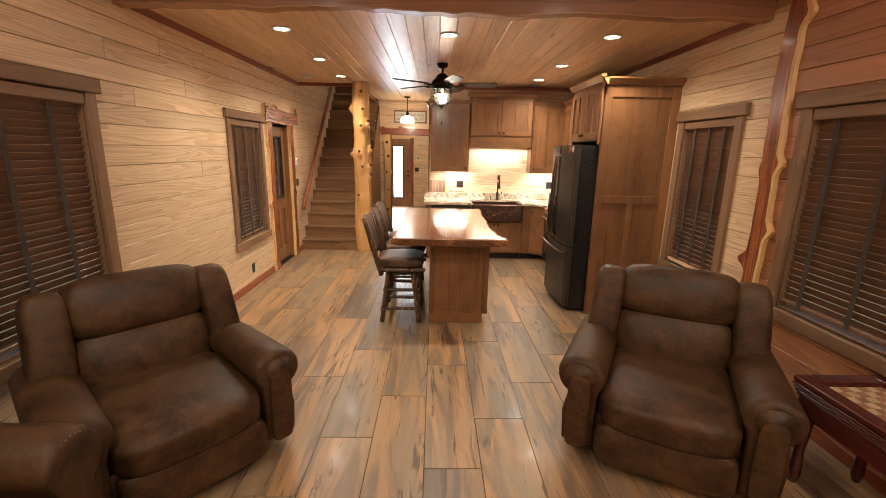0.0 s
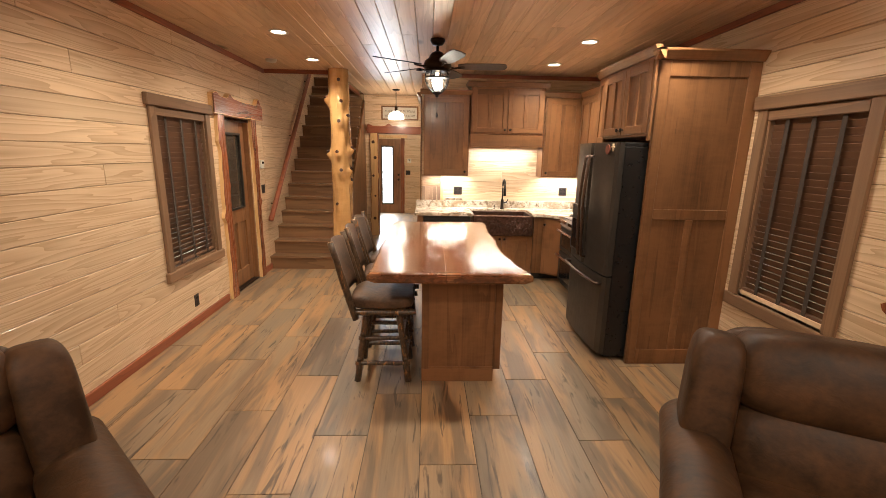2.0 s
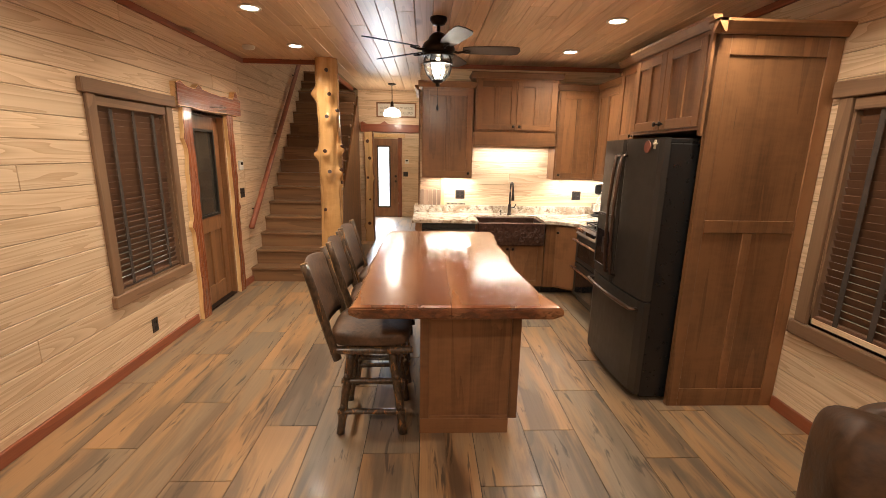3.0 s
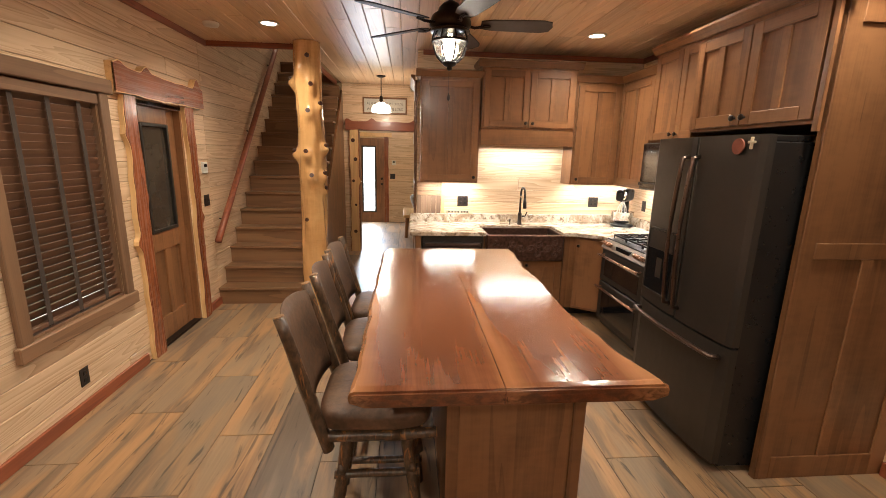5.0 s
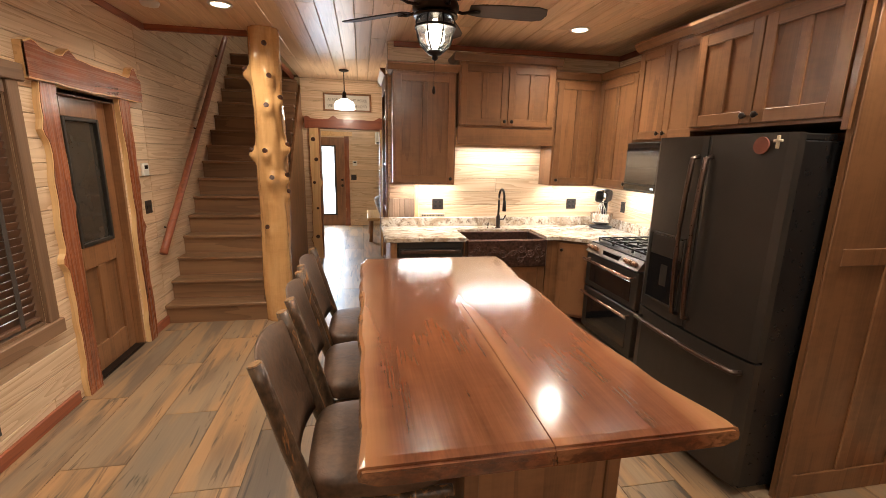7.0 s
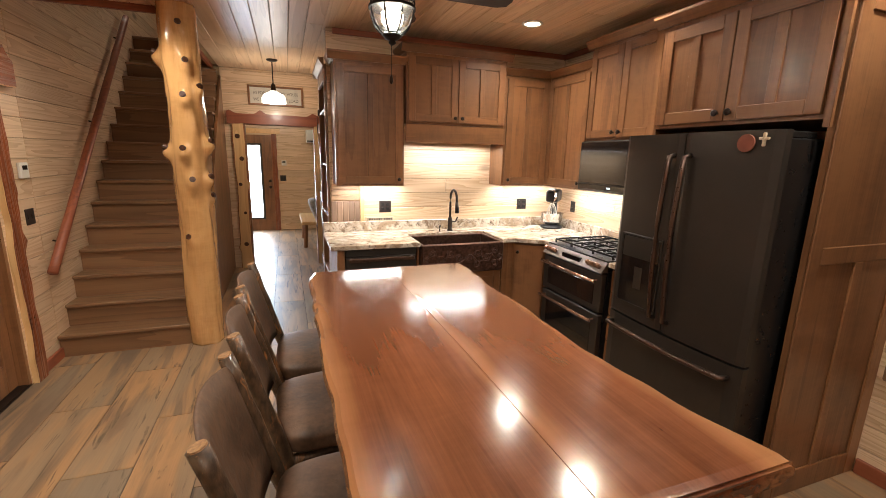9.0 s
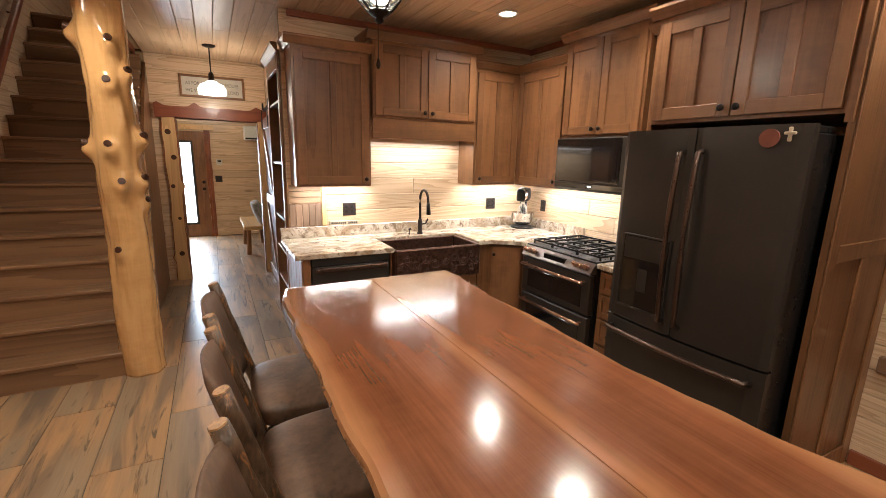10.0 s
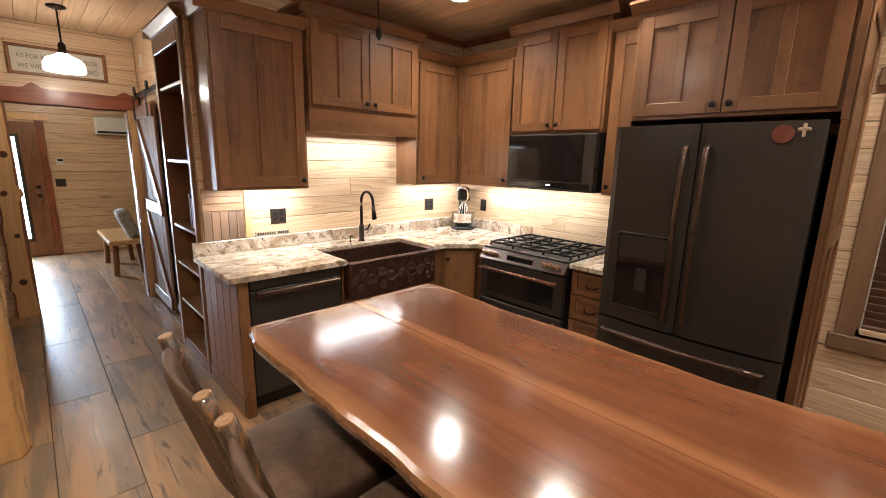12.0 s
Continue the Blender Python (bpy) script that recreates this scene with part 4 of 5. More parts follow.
part("ridge", tube([(0.71 + 0.77 * i / 40, 6.863, 0.755 + 0.035 * math.sin(i * 0.62)) for i in range(41)], 0.005, 6), copper_sink, sk)
fc = thing("faucet", "dark bronze gooseneck faucet with a pull-down head", "faucet")
part("base", lathe([(0.03, 0), (0.03, 0.006), (0.022, 0.015), (0.022, 0.12), (0.016, 0.14)], 18, (1.17, 7.44, 0.911)), orb, fc, "", True)
part("spout", tube([(1.17, 7.44, 1.04)] + [(1.17, 7.44, 1.04 + 0.04 * i) for i in range(1, 6)] + [(1.17 + 0.0 * i, 7.44 - 0.085 + 0.085 * math.cos(a), 1.24 + 0.085 * math.sin(a)) for i, a in enumerate([k * math.pi / 10 for k in range(1, 10)])] + [(1.17, 7.268, 1.21)], 0.012, 12), orb, fc, "", True)
part("spray_head", cyl(0.015, (1.17, 7.268, 1.22), (1.17, 7.255, 1.11), 0.021, 16, 0.003), orb, fc, "", True)
part("lever", tube([(1.19, 7.44, 1.0), (1.23, 7.44, 1.005), (1.25, 7.435, 1.05)], 0.008, 8), orb, fc)
sd = thing("soap_dispenser", "small dark bronze soap pump beside the faucet", "soap dispenser")
part("pump", tube([(1.06, 7.44, 0.911), (1.06, 7.44, 0.96), (1.055, 7.41, 0.965)], 0.009, 8), orb, sd)

# range
rg = thing("range", "dark slate double-oven gas range with copper handles and knobs", "range")
RX, ra, rb = 1.80, 5.888, 6.656
part("body", box(RX + 0.04, RW - 0.02, ra, rb, 0.06, 0.905), slate_dark, rg)
part("control_panel", extrude_poly([(0.83, 0.0), (0.905, 0.055), (0.915, 0.10), (0.83, 0.10)], rb - ra, lambda z, x, w: (RX - 0.025 + x, ra + w, z)), steel_grey, rg)
for i, y in enumerate((6.61, 6.555, 6.50, 6.05, 5.995, 5.94)):
    c = Vector((RX + 0.0, y, 0.866))
    d = Vector((-0.8, 0, 0.6))
    part("control_knob", cyl(0.021, c, c + d * 0.042, 0.017, 18, 0.003), copper, rg, "copper knob", True)
part("display", box(RX - 0.012, RX + 0.02, 6.16, 6.39, 0.85, 0.885), glass_dark, rg)
for z0, z1, zh in ((0.515, 0.815, 0.765), (0.12, 0.50, 0.455)):
    d = part("oven_door", box(RX - 0.008, RX + 0.038, ra + 0.004, rb - 0.004, z0, z1, 0.006), slate, rg)
    part("window", box(RX - 0.012, RX - 0.004, ra + 0.08, rb - 0.08, z0 + 0.05, z1 - 0.09, 0.002), glass_dark, d, "black oven glass")
    part("handle", cyl(0.011, (RX - 0.06, ra + 0.03, zh), (RX - 0.06, rb - 0.03, zh), None, 14, 0.003), copper, d, "copper bar handle", True)
    for y in (ra + 0.06, rb - 0.06):
        part("bracket", cyl(0.008, (RX - 0.06, y, zh), (RX - 0.005, y, zh), None, 10), copper, d)
part("cooktop", box(RX + 0.03, RW - 0.03, ra, rb, 0.905, 0.918, 0.003), slate_dark, rg)
for y0, y1 in ((ra + 0.02, ra + 0.24), (ra + 0.25, rb - 0.25), (rb - 0.24, rb - 0.02)):
    gbm = bmesh.new()
    for y in (y0, (y0 + y1) / 2, y1):
        box(RX + 0.09, RW - 0.08, y - 0.006, y + 0.006, 0.94, 0.954, 0, gbm)
    for x in (RX + 0.09, RX + 0.20, RX + 0.33, RX + 0.46, RW - 0.08):
        box(x - 0.006, x + 0.006, y0, y1, 0.939, 0.953, 0, gbm)
        for y in (y0, y1):
            box(x - 0.005, x + 0.005, y - 0.005, y + 0.005, 0.918, 0.94, 0, gbm)
    part("grate", gbm, iron, rg, "black iron grate")
    for x in (RX + 0.2, RX + 0.46):
        part("burner", lathe([(0.045, 0), (0.045, 0.008), (0.03, 0.012), (0.03, 0.018)], 18, (x, (y0 + y1) / 2, 0.918)), iron, rg)

# microwave
mw = thing("microwave", "dark slate over-the-range microwave with a black glass door", "microwave")
part("body", box(2.115, RW - 0.003, 5.890, 6.670, 1.38, 1.803, 0.004), slate_dark, mw)
part("door", box(2.09, 2.113, 5.90, 6.668, 1.385, 1.798, 0.006), slate, mw)
part("window", box(2.084, 2.091, 5.99, 6.655, 1.452, 1.79, 0.003), glass_dark, mw, "black glass")
part("inner_window", box(2.081, 2.085, 6.02, 6.25, 1.475, 1.725, 0.001), glass_dark, mw)
part("control_strip", box(2.085, 2.091, 5.925, 6.65, 1.40, 1.44, 0.002), glass_dark, mw)
part("clock", box(2.0835, 2.0855, 6.245, 6.285, 1.413, 1.427), glow("clock_digits", (0.8, 0.9, 1.0), 1.0), mw)

# refrigerator
rf = thing("refrigerator", "dark slate french-door refrigerator with bronze handles and two magnets' shadows", "refrigerator")
FX, fa, fb_ = 1.515, 4.64, 5.51
rf["label"] = "dark slate french-door refrigerator with curved bronze handles"
part("body", box(1.60, 2.46, fa + 0.012, fb_ - 0.012, 0.03, 1.755, 0.006), slate_dark, rf)
mid = 5.09


def fridge_door(y0, y1, z0, z1):
    n = 14
    pts = []
    for i in range(n + 1):
        y = y0 + (y1 - y0) * i / n
        k = (y - (fa + fb_) / 2) / ((fb_ - fa) / 2)
        x = FX + 0.028 * k * k
        e = min(i, n - i)
        pts.append((x + (0.012 if e == 0 else 0), y))
    pts += [(1.592, y1), (1.592, y0)]
    b = extrude_poly(pts, z1 - z0, lambda x, y, w: (x, y, z0 + w))
    return b


dL = part("door", fridge_door(mid + 0.003, fb_, 0.735, 1.787), slate, rf)
dR = part("door", fridge_door(fa, mid - 0.003, 0.735, 1.787), slate, rf)
dF = part("freezer_drawer", fridge_door(fa, fb_, 0.06, 0.722), slate, rf)
for y, d in ((mid + 0.045, dL), (mid - 0.045, dR)):
    part("handle", tube([(FX + 0.005, y, 0.80)] + [(FX - 0.035 - 0.022 * math.sin(math.pi * i / 12), y, 0.81 + 0.86 * i / 12) for i in range(13)] + [(FX + 0.005, y, 1.68)], 0.013, 10), bronze_handle, d, "curved bronze bar handle", True)
part("handle", tube([(FX + 0.02, fa + 0.05, 0.66)] + [(FX - 0.03 - 0.022 * math.sin(math.pi * i / 12), fa + 0.06 + (fb_ - fa - 0.12) * i / 12, 0.665) for i in range(13)] + [(FX + 0.02, fb_ - 0.05, 0.66)], 0.013, 10), bronze_handle, dF, "curved bronze bar handle", True)
part("dispenser", box(FX - 0.004, FX + 0.03, 5.14, 5.42, 0.82, 1.225, 0.004), glass_dark, dL, "dark water and ice recess")
for q in ((5.132, 5.142, 0.812, 1.233), (5.418, 5.428, 0.812, 1.233), (5.142, 5.418, 1.223, 1.233), (5.142, 5.418, 0.812, 0.826)):
    part("bezel", fb("W", *q, FX, -0.02, 0.009, 0.002), slate, dL)
part("dispenser_panel", box(FX - 0.008, FX + 0.03, 5.15, 5.41, 1.10, 1.22, 0.003), slate, dL, "slate control panel")
part("paddle", box(FX - 0.006, FX + 0.0, 5.25, 5.31, 0.92, 1.05, 0.003), slate, dL)
part("hinge", box(1.60, 1.78, fa + 0.02, fa + 0.08, 1.755, 1.785, 0.005), slate_dark, rf)
part("side_strip", box(1.594, 1.60, fa + 0.004, fb_ - 0.004, 0.07, 1.75), slate_dark, rf)
mg = thing("magnet", "round red clay magnet on the refrigerator door", "magnet")
part("disc", lathe([(0.038, 0), (0.038, 0.008), (0.034, 0.011)], 24, (1.526, 4.776, 1.732), "x"), plain("red_clay", (0.23, 0.07, 0.04), 0.7), mg)
mg.children[0].location.x = -0.012
mc = thing("magnet", "small pale cross magnet on the refrigerator door", "magnet")
cx = box(1.523, 1.537, 4.703, 4.715, 1.718, 1.775, 0.003)
box(1.523, 1.537, 4.688, 4.730, 1.745, 1.757, 0.003, cx)
part("cross", cx, plain("pale_resin", (0.62, 0.52, 0.36), 0.5), mc)

# ---- island ----
isl = thing("kitchen_island", "stained wooden island base with a toe-kick notch", "kitchen island")
part("body", box(0.085, 0.66, 4.325, 5.95, 0.10, 0.868, 0.002), cab_z, isl)
part("plinth", box(0.085, 0.612, 4.325, 5.95, 0.0, 0.099), cab_y, isl)
for q in ((0.077, 0.13, 0.10, 0.868), (0.61, 0.665, 0.10, 0.868), (0.13, 0.61, 0.79, 0.868), (0.13, 0.61, 0.10, 0.12)):
    part("stile" if q[1] - q[0] < 0.2 else "rail", fb("S", *q, 4.325, 0, 0.016, 0.002), cab_z, isl)
part("panel", fb("S", 0.13, 0.61, 0.12, 0.79, 4.325, 0, 0.008), cab_z, isl)
part("kick_rail", fb("S", 0.077, 0.615, 0.0, 0.10, 4.325, 0, 0.016, 0.002), cab_x, isl)
for ya in (4.45, 5.0, 5.55):
    part("door", box(0.661, 0.68, ya, ya + 0.5 if ya < 5.5 else 5.94, 0.12, 0.85, 0.003), cab_z, isl)


def slab_mat():
    m = Mat("live_edge_walnut", 0.17, 0, 0.8)
    m.b.inputs["Coat Roughness"].default_value = 0.13
    co = m.coords((1, 0.09, 1))
    body = m.noise(co, 4.0, 3, 0.5, 0.8)
    bands = m.math("ABSOLUTE", m.math("SUBTRACT", m.math("MULTIPLY", m.math("FRACT", m.math("MULTIPLY", body, 6.0)), 2.0), 1.0))
    fine = m.noise(m.coords((1, 0.03, 1)), 150, 3)
    broad = m.noise(m.coords((1, 0.22, 1)), 3.4, 3, 0.55, 0.5)
    curl = m.noise(m.coords((0.4, 1, 1)), 26, 2, 0.5, 0.6)
    f = m.math("ADD", m.math("MULTIPLY", bands, 0.22), m.math("MULTIPLY", fine, 0.48))
    f = m.math("ADD", f, m.math("MULTIPLY", m.math("SUBTRACT", curl, 0.5), 0.22))
    f = m.math("ADD", f, m.math("MULTIPLY", m.math("SUBTRACT", broad, 0.45), 1.7), True)
    c = m.mix(f, (0.235, 0.080, 0.032), (0.070, 0.021, 0.009))
    x = m.n("SeparateXYZ", {0: m.n("TexCoord").outputs["Object"]})
    wob = m.math("MULTIPLY", m.math("SUBTRACT", m.noise(m.coords((0.2, 1, 1)), 2.5, 3), 0.5), 0.10)
    xw = m.math("ADD", x.outputs[0], wob)
    off = m.math("ABSOLUTE", m.math("SUBTRACT", xw, 0.255))
    c = m.mix(m.math("MULTIPLY", m.ramp(off, 0.06, 0.005), 0.55), c, (0.40, 0.175, 0.068))
    rimf = m.math("MAXIMUM", m.ramp(xw, -0.19, -0.27), m.ramp(xw, 0.66, 0.73))
    c = m.mix(m.math("MULTIPLY", rimf, 0.55), c, (0.46, 0.22, 0.09))
    c = m.mix(m.math("MULTIPLY", m.ramp(m.math("ABSOLUTE", m.math("SUBTRACT", x.outputs[0], 0.235)), 0.003, 0.001), 0.6), c, (0.12, 0.035, 0.015))
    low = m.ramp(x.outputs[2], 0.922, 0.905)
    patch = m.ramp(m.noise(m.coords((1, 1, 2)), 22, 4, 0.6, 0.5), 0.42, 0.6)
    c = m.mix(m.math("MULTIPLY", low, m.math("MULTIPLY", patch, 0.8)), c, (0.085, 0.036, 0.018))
    m.color(c)
    m.bump(m.noise(m.coords((1, 0.4, 1)), 3.0, 2), 0.03, 0.02)
    return m.m


top = thing("island_top", "glossy live-edge reddish wooden slab top with a pale streak", "countertop")


def slab_top(side):
    b = bmesh.new()
    n = 60
    rows = []
    for i in range(n + 1):
        y = 3.985 + 2.12 * i / n
        wl = -0.275 + wavy(y, 60, 0.022) + 0.03 * math.exp(-((y - 6.1) / 0.1) ** 2)
        wr = 0.715 + wavy(y, 66, 0.024) + 0.085 * math.exp(-((y - 3.95) / 0.22) ** 2) + 0.03 * math.exp(-((y - 6.1) / 0.4) ** 2)
        bev = 0.014
        und = 0.02 + 0.014 * noise.noise((y * 9, 3, 1))
        e = 0.018 if i in (0, n) else 0
        prof = [(wl + 0.03 + und, 0.868), (wl + 0.004, 0.886), (wl, 0.905), (wl + 0.006, 0.922), (wl + bev + 0.006, 0.931 - e * 0.3), (wr - bev - 0.006, 0.931 - e * 0.3), (wr - 0.006, 0.922), (wr, 0.905), (wr - 0.004, 0.886), (wr - 0.03 - und, 0.868)]
        seam = 0.235 + 0.004 * math.sin(y * 3)
        if side < 0:
            prof = prof[:5] + [(seam - 0.002, 0.9305 - e * 0.3), (seam - 0.0004, 0.928), (seam - 0.0004, 0.868)]
        else:
            prof = [(seam + 0.0004, 0.868), (seam + 0.0004, 0.928), (seam + 0.002, 0.9305 - e * 0.3)] + prof[5:]
        rows.append([b.verts.new((x, y + (0.006 * noise.noise((x * 8, 7, z * 30)) if i in (0, n) else 0), z)) for x, z in prof])
    for lo, hi in zip(rows, rows[1:]):
        for j in range(len(lo)):
            k = (j + 1) % len(lo)
            b.faces.new((lo[j], lo[k], hi[k], hi[j]))
    b.faces.new(rows[0])
    b.faces.new(rows[-1][::-1])
    bmesh.ops.recalc_face_normals(b, faces=b.faces[:])
    ends = [e for e in b.edges if len(e.link_faces) == 2 and any(len(f.verts) > 4 for f in e.link_faces)]
    bmesh.ops.bevel(b, geom=ends, offset=0.008, segments=2, affect="EDGES")
    return b


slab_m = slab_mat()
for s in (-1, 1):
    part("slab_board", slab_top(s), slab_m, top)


# ---- ceiling lamps, fan, pendant ----
for i, (sx, sy) in enumerate(SPOTS):
    e = thing("recessed_light", "lit round recessed ceiling light with a white ring", "ceiling light", "recessed lights")
    part("ring", lathe([(0.062, -0.001), (0.085, -0.001), (0.088, -0.006), (0.080, -0.012), (0.066, -0.010), (0.062, -0.004)], 28, (sx, sy, CEIL)), white_p, e, "", True)
    part("lens", lathe([(0.064, -0.004), (0.064, -0.007), (0.03, -0.009)], 28, (sx, sy, CEIL)), lamp_on, e, "glowing lens").visible_shadow = False

FXC, FYC = 0.19, 5.78
fan = thing("ceiling_fan", "dark bronze ceiling fan with five blades and a caged lantern", "ceiling fan")
fl = lambda prof, seg=28: lathe([(r, z) for r, z in prof], seg, (FXC, FYC, 0))
part("canopy", fl([(0.07, CEIL), (0.07, CEIL - 0.02), (0.05, CEIL - 0.05), (0.02, CEIL - 0.06)]), orb, fan, "", True)
part("downrod", cyl(0.014, (FXC, FYC, CEIL - 0.05), (FXC, FYC, 2.60)), orb, fan, "", True)
part("motor", fl([(0.03, 2.62), (0.05, 2.61), (0.075, 2.585), (0.085, 2.56), (0.12, 2.535), (0.135, 2.50), (0.135, 2.475), (0.11, 2.455), (0.09, 2.445)]), orb, fan, "", True)
for i in range(5):
    a = radians(-3 + 72 * i)
    rot = Matrix.Translation((FXC, FYC, 2.487)) @ Matrix.Rotation(a, 4, "Z")
    out = [(0.20, -0.045), (0.27, -0.062), (0.45, -0.07), (0.60, -0.072), (0.655, -0.055), (0.67, 0.0), (0.655, 0.055), (0.60, 0.072), (0.45, 0.07), (0.27, 0.062), (0.20, 0.045)]
    b = extrude_poly(out, 0.007, lambda u, v, w: (u, v, w))
    b.transform(rot @ Matrix.Rotation(radians(-13), 4, "X"))
    bl = part("blade", b, fan_wood, fan, "dark wooden blade")
    ir = tube([(0.11, 0, -0.005), (0.16, 0.01, -0.014), (0.20, -0.008, -0.012), (0.26, 0, -0.006)], 0.009, 8)
    join(ir, cyl(0.024, (0.235, 0, -0.009), (0.235, 0, -0.002), None, 14))
    ir.transform(rot)
    part("blade_iron", ir, orb, bl)
part("lantern_glass", fl([(0.098, 2.44), (0.112, 2.40), (0.108, 2.35), (0.088, 2.30), (0.05, 2.265), (0.048, 2.267), (0.084, 2.302), (0.103, 2.35), (0.107, 2.40), (0.094, 2.44)]), glass_seeded, fan, "seeded glass bowl", True).visible_shadow = False
part("bulb", fl([(0.014, 2.43), (0.018, 2.40), (0.03, 2.37), (0.028, 2.34), (0.012, 2.325)]), bulb_on, fan, "glowing bulb", True).visible_shadow = False
part("light_cap", fl([(0.126, 2.452), (0.13, 2.447), (0.128, 2.438), (0.10, 2.437)]), orb, fan, "", True)
for i in range(8):
    a = 2 * math.pi * (i + 0.3) / 8
    pr = [(0.102, 2.45), (0.119, 2.40), (0.114, 2.35), (0.094, 2.297), (0.055, 2.258), (0.02, 2.25)]
    part("cage_bar", tube([(FXC + r * math.cos(a), FYC + r * math.sin(a), z) for r, z in pr], 0.005, 6), iron, fan)
part("cage_band", fl([(0.117, 2.375), (0.121, 2.375), (0.121, 2.388), (0.117, 2.388)]), iron, fan)
part("finial", fl([(0.045, 2.258), (0.05, 2.25), (0.035, 2.235), (0.015, 2.228), (0.02, 2.215), (0.006, 2.205)]), iron, fan, "", True)
ch = part("pull_chain", cyl(0.0018, (FXC, FYC + 0.02, 2.21), (FXC, FYC + 0.02, 2.06), None, 6), orb, fan)
part("fob", lathe([(0.004, 0.02), (0.010, 0.0), (0.011, -0.015), (0.004, -0.028)], 10, (FXC, FYC + 0.02, 2.045)), orb, ch, "", True)

pn = thing("pendant_lamp", "pendant lamp with a lit white opal glass shade", "pendant lamp")
pl_ = lambda prof: lathe(prof, 30, (-0.46, 9.3, 0))
part("canopy", pl_([(0.065, CEIL), (0.065, CEIL - 0.012), (0.03, CEIL - 0.025)]), orb, pn, "", True)
part("rod", cyl(0.007, (-0.46, 9.3, CEIL), (-0.46, 9.3, 2.45), None, 10), orb, pn)
part("socket", pl_([(0.014, 2.46), (0.026, 2.44), (0.028, 2.39), (0.036, 2.37)]), orb, pn, "", True)
part("shade", pl_([(0.038, 2.372), (0.06, 2.355), (0.115, 2.33), (0.138, 2.29), (0.14, 2.235), (0.132, 2.228), (0.02, 2.23)]), shade_on, pn, "glowing white glass shade", True).visible_shadow = False
sm = thing("smoke_detector", "round white smoke detector on the ceiling", "smoke detector")
part("body", lathe([(0.065, 0.0), (0.065, -0.012), (0.055, -0.03), (0.02, -0.035)], 24, (-1.78, 6.95, CEIL)), white_p, sm, "", True)


# ---- furniture ----
def at(b, x, y, z, rx=0, ry=0, rz=0):
    b.transform(pose(x, y, z, rx, ry, rz))
    return b


def roll_arm(side):
    """A rolled recliner arm with its front panel, along y."""
    b = bmesh.new()
    prof = []
    for i in range(22):
        a = -0.35 * math.pi + 1.55 * math.pi * i / 21
        prof.append((0.115 * math.cos(a) * 1.05, 0.560 + 0.115 * math.sin(a)))
    prof += [(-0.085, 0.42), (-0.085, 0.10), (0.075, 0.10), (0.085, 0.30)]
    rings = []
    ys = [-0.42, -0.405, -0.38, -0.2, 0.0, 0.2, 0.38, 0.42]
    for y in ys:
        k = {-0.42: 0.90, -0.405: 0.97}.get(y, 1.0)
        drop = -0.03 * max(0, (y + 0.1)) if y > -0.1 else 0.0
        rings.append([b.verts.new((side * x * k, y, 0.35 + (z - 0.35) * k + drop + 0.004 * noise.noise((x * 9, y * 6, z * 9)))) for x, z in prof])
    for lo, hi in zip(rings, rings[1:]):
        for j in range(len(prof)):
            q = (j + 1) % len(prof)
            b.faces.new((lo[j], lo[q], hi[q], hi[j]))
    b.faces.new(rings[0])
    b.faces.new(rings[-1][::-1])
    bmesh.ops.recalc_face_normals(b, faces=b.faces[:])
    return b


def recliner(label, m):
    e = thing("recliner", label, "recliner", "recliners", m=m)
    def p(name, b, lab=""):
        part(name, b, leather, e, lab, True)
    p("base", box(-0.36, 0.36, -0.36, 0.38, 0.03, 0.30, 0.03, seg=2))
    for s in (-1, 1):
        p("arm", at(roll_arm(s), s * 0.405, 0.0, 0))
        p("arm_front", at(pillow(0.115, 0.48, 0.05, 0.1, 3), s * 0.405, -0.425, 0.33, 90))
        p("arm_roll_end", at(cyl(0.078, (0, -0.02, 0), (0, 0.02, 0), None, 24, 0.012), s * 0.41, -0.425, 0.555))
        p("wing", at(pillow(0.18, 0.28, 0.60, 0.1, 3), s * 0.375, 0.31, 0.76, -13, s * -3, 0), "side bolster")
    p("seat", at(pillow(0.64, 0.76, 0.27, 0.45, 3), 0, -0.12, 0.405, 4))
    p("footrest", at(pillow(0.62, 0.26, 0.12, 0.2, 3), 0, -0.425, 0.19, 86))
    p("back_cushion", at(pillow(0.60, 0.37, 0.30, 0.8, 3), 0, 0.27, 0.61, 76))
    p("head_cushion", at(pillow(0.61, 0.36, 0.34, 0.8, 3), 0, 0.345, 0.915, 76))
    p("back_shell", at(pillow(0.72, 0.78, 0.14, 0.2, 3), 0, 0.46, 0.66, 77))
    e.matrix_world = m @ Matrix.Diagonal((1.08, 1.0, 0.925, 1))
    return e


recliner("dark brown suede leather recliner turned towards the sitting room", pose(-1.34, 2.35, 0, 0, 0, 48))
recliner("dark brown suede leather recliner beside the cedar wall", pose(1.525, 2.51, 0, 0, 0, -28))

sofa = thing("sofa", "brown leather sofa with a rolled nailhead arm", "sofa")
part("base", box(-2.02, -1.16, -0.6, 1.40, 0.06, 0.32, 0.03, seg=2), leather, sofa, "", True)
sa = roll_arm(1)
sa.transform(Matrix.Translation((-1.57, 1.56, 0.055)) @ Matrix.Rotation(radians(90), 4, "Z"))
arm_o = part("arm", sa, leather, sofa, "", True)
part("back", at(pillow(1.9, 0.75, 0.26, 0.2, 3), -1.93, 0.4, 0.62, 80, 0, 90), leather, sofa, "", True)
for y in (0.95, 0.3, -0.35):
    part("seat_cushion", at(pillow(0.72, 0.62, 0.2, 0.4, 3), -1.46, y, 0.40), leather, sofa, "", True)
brass = plain("antique_brass", (0.32, 0.21, 0.10), 0.35, 0.9)
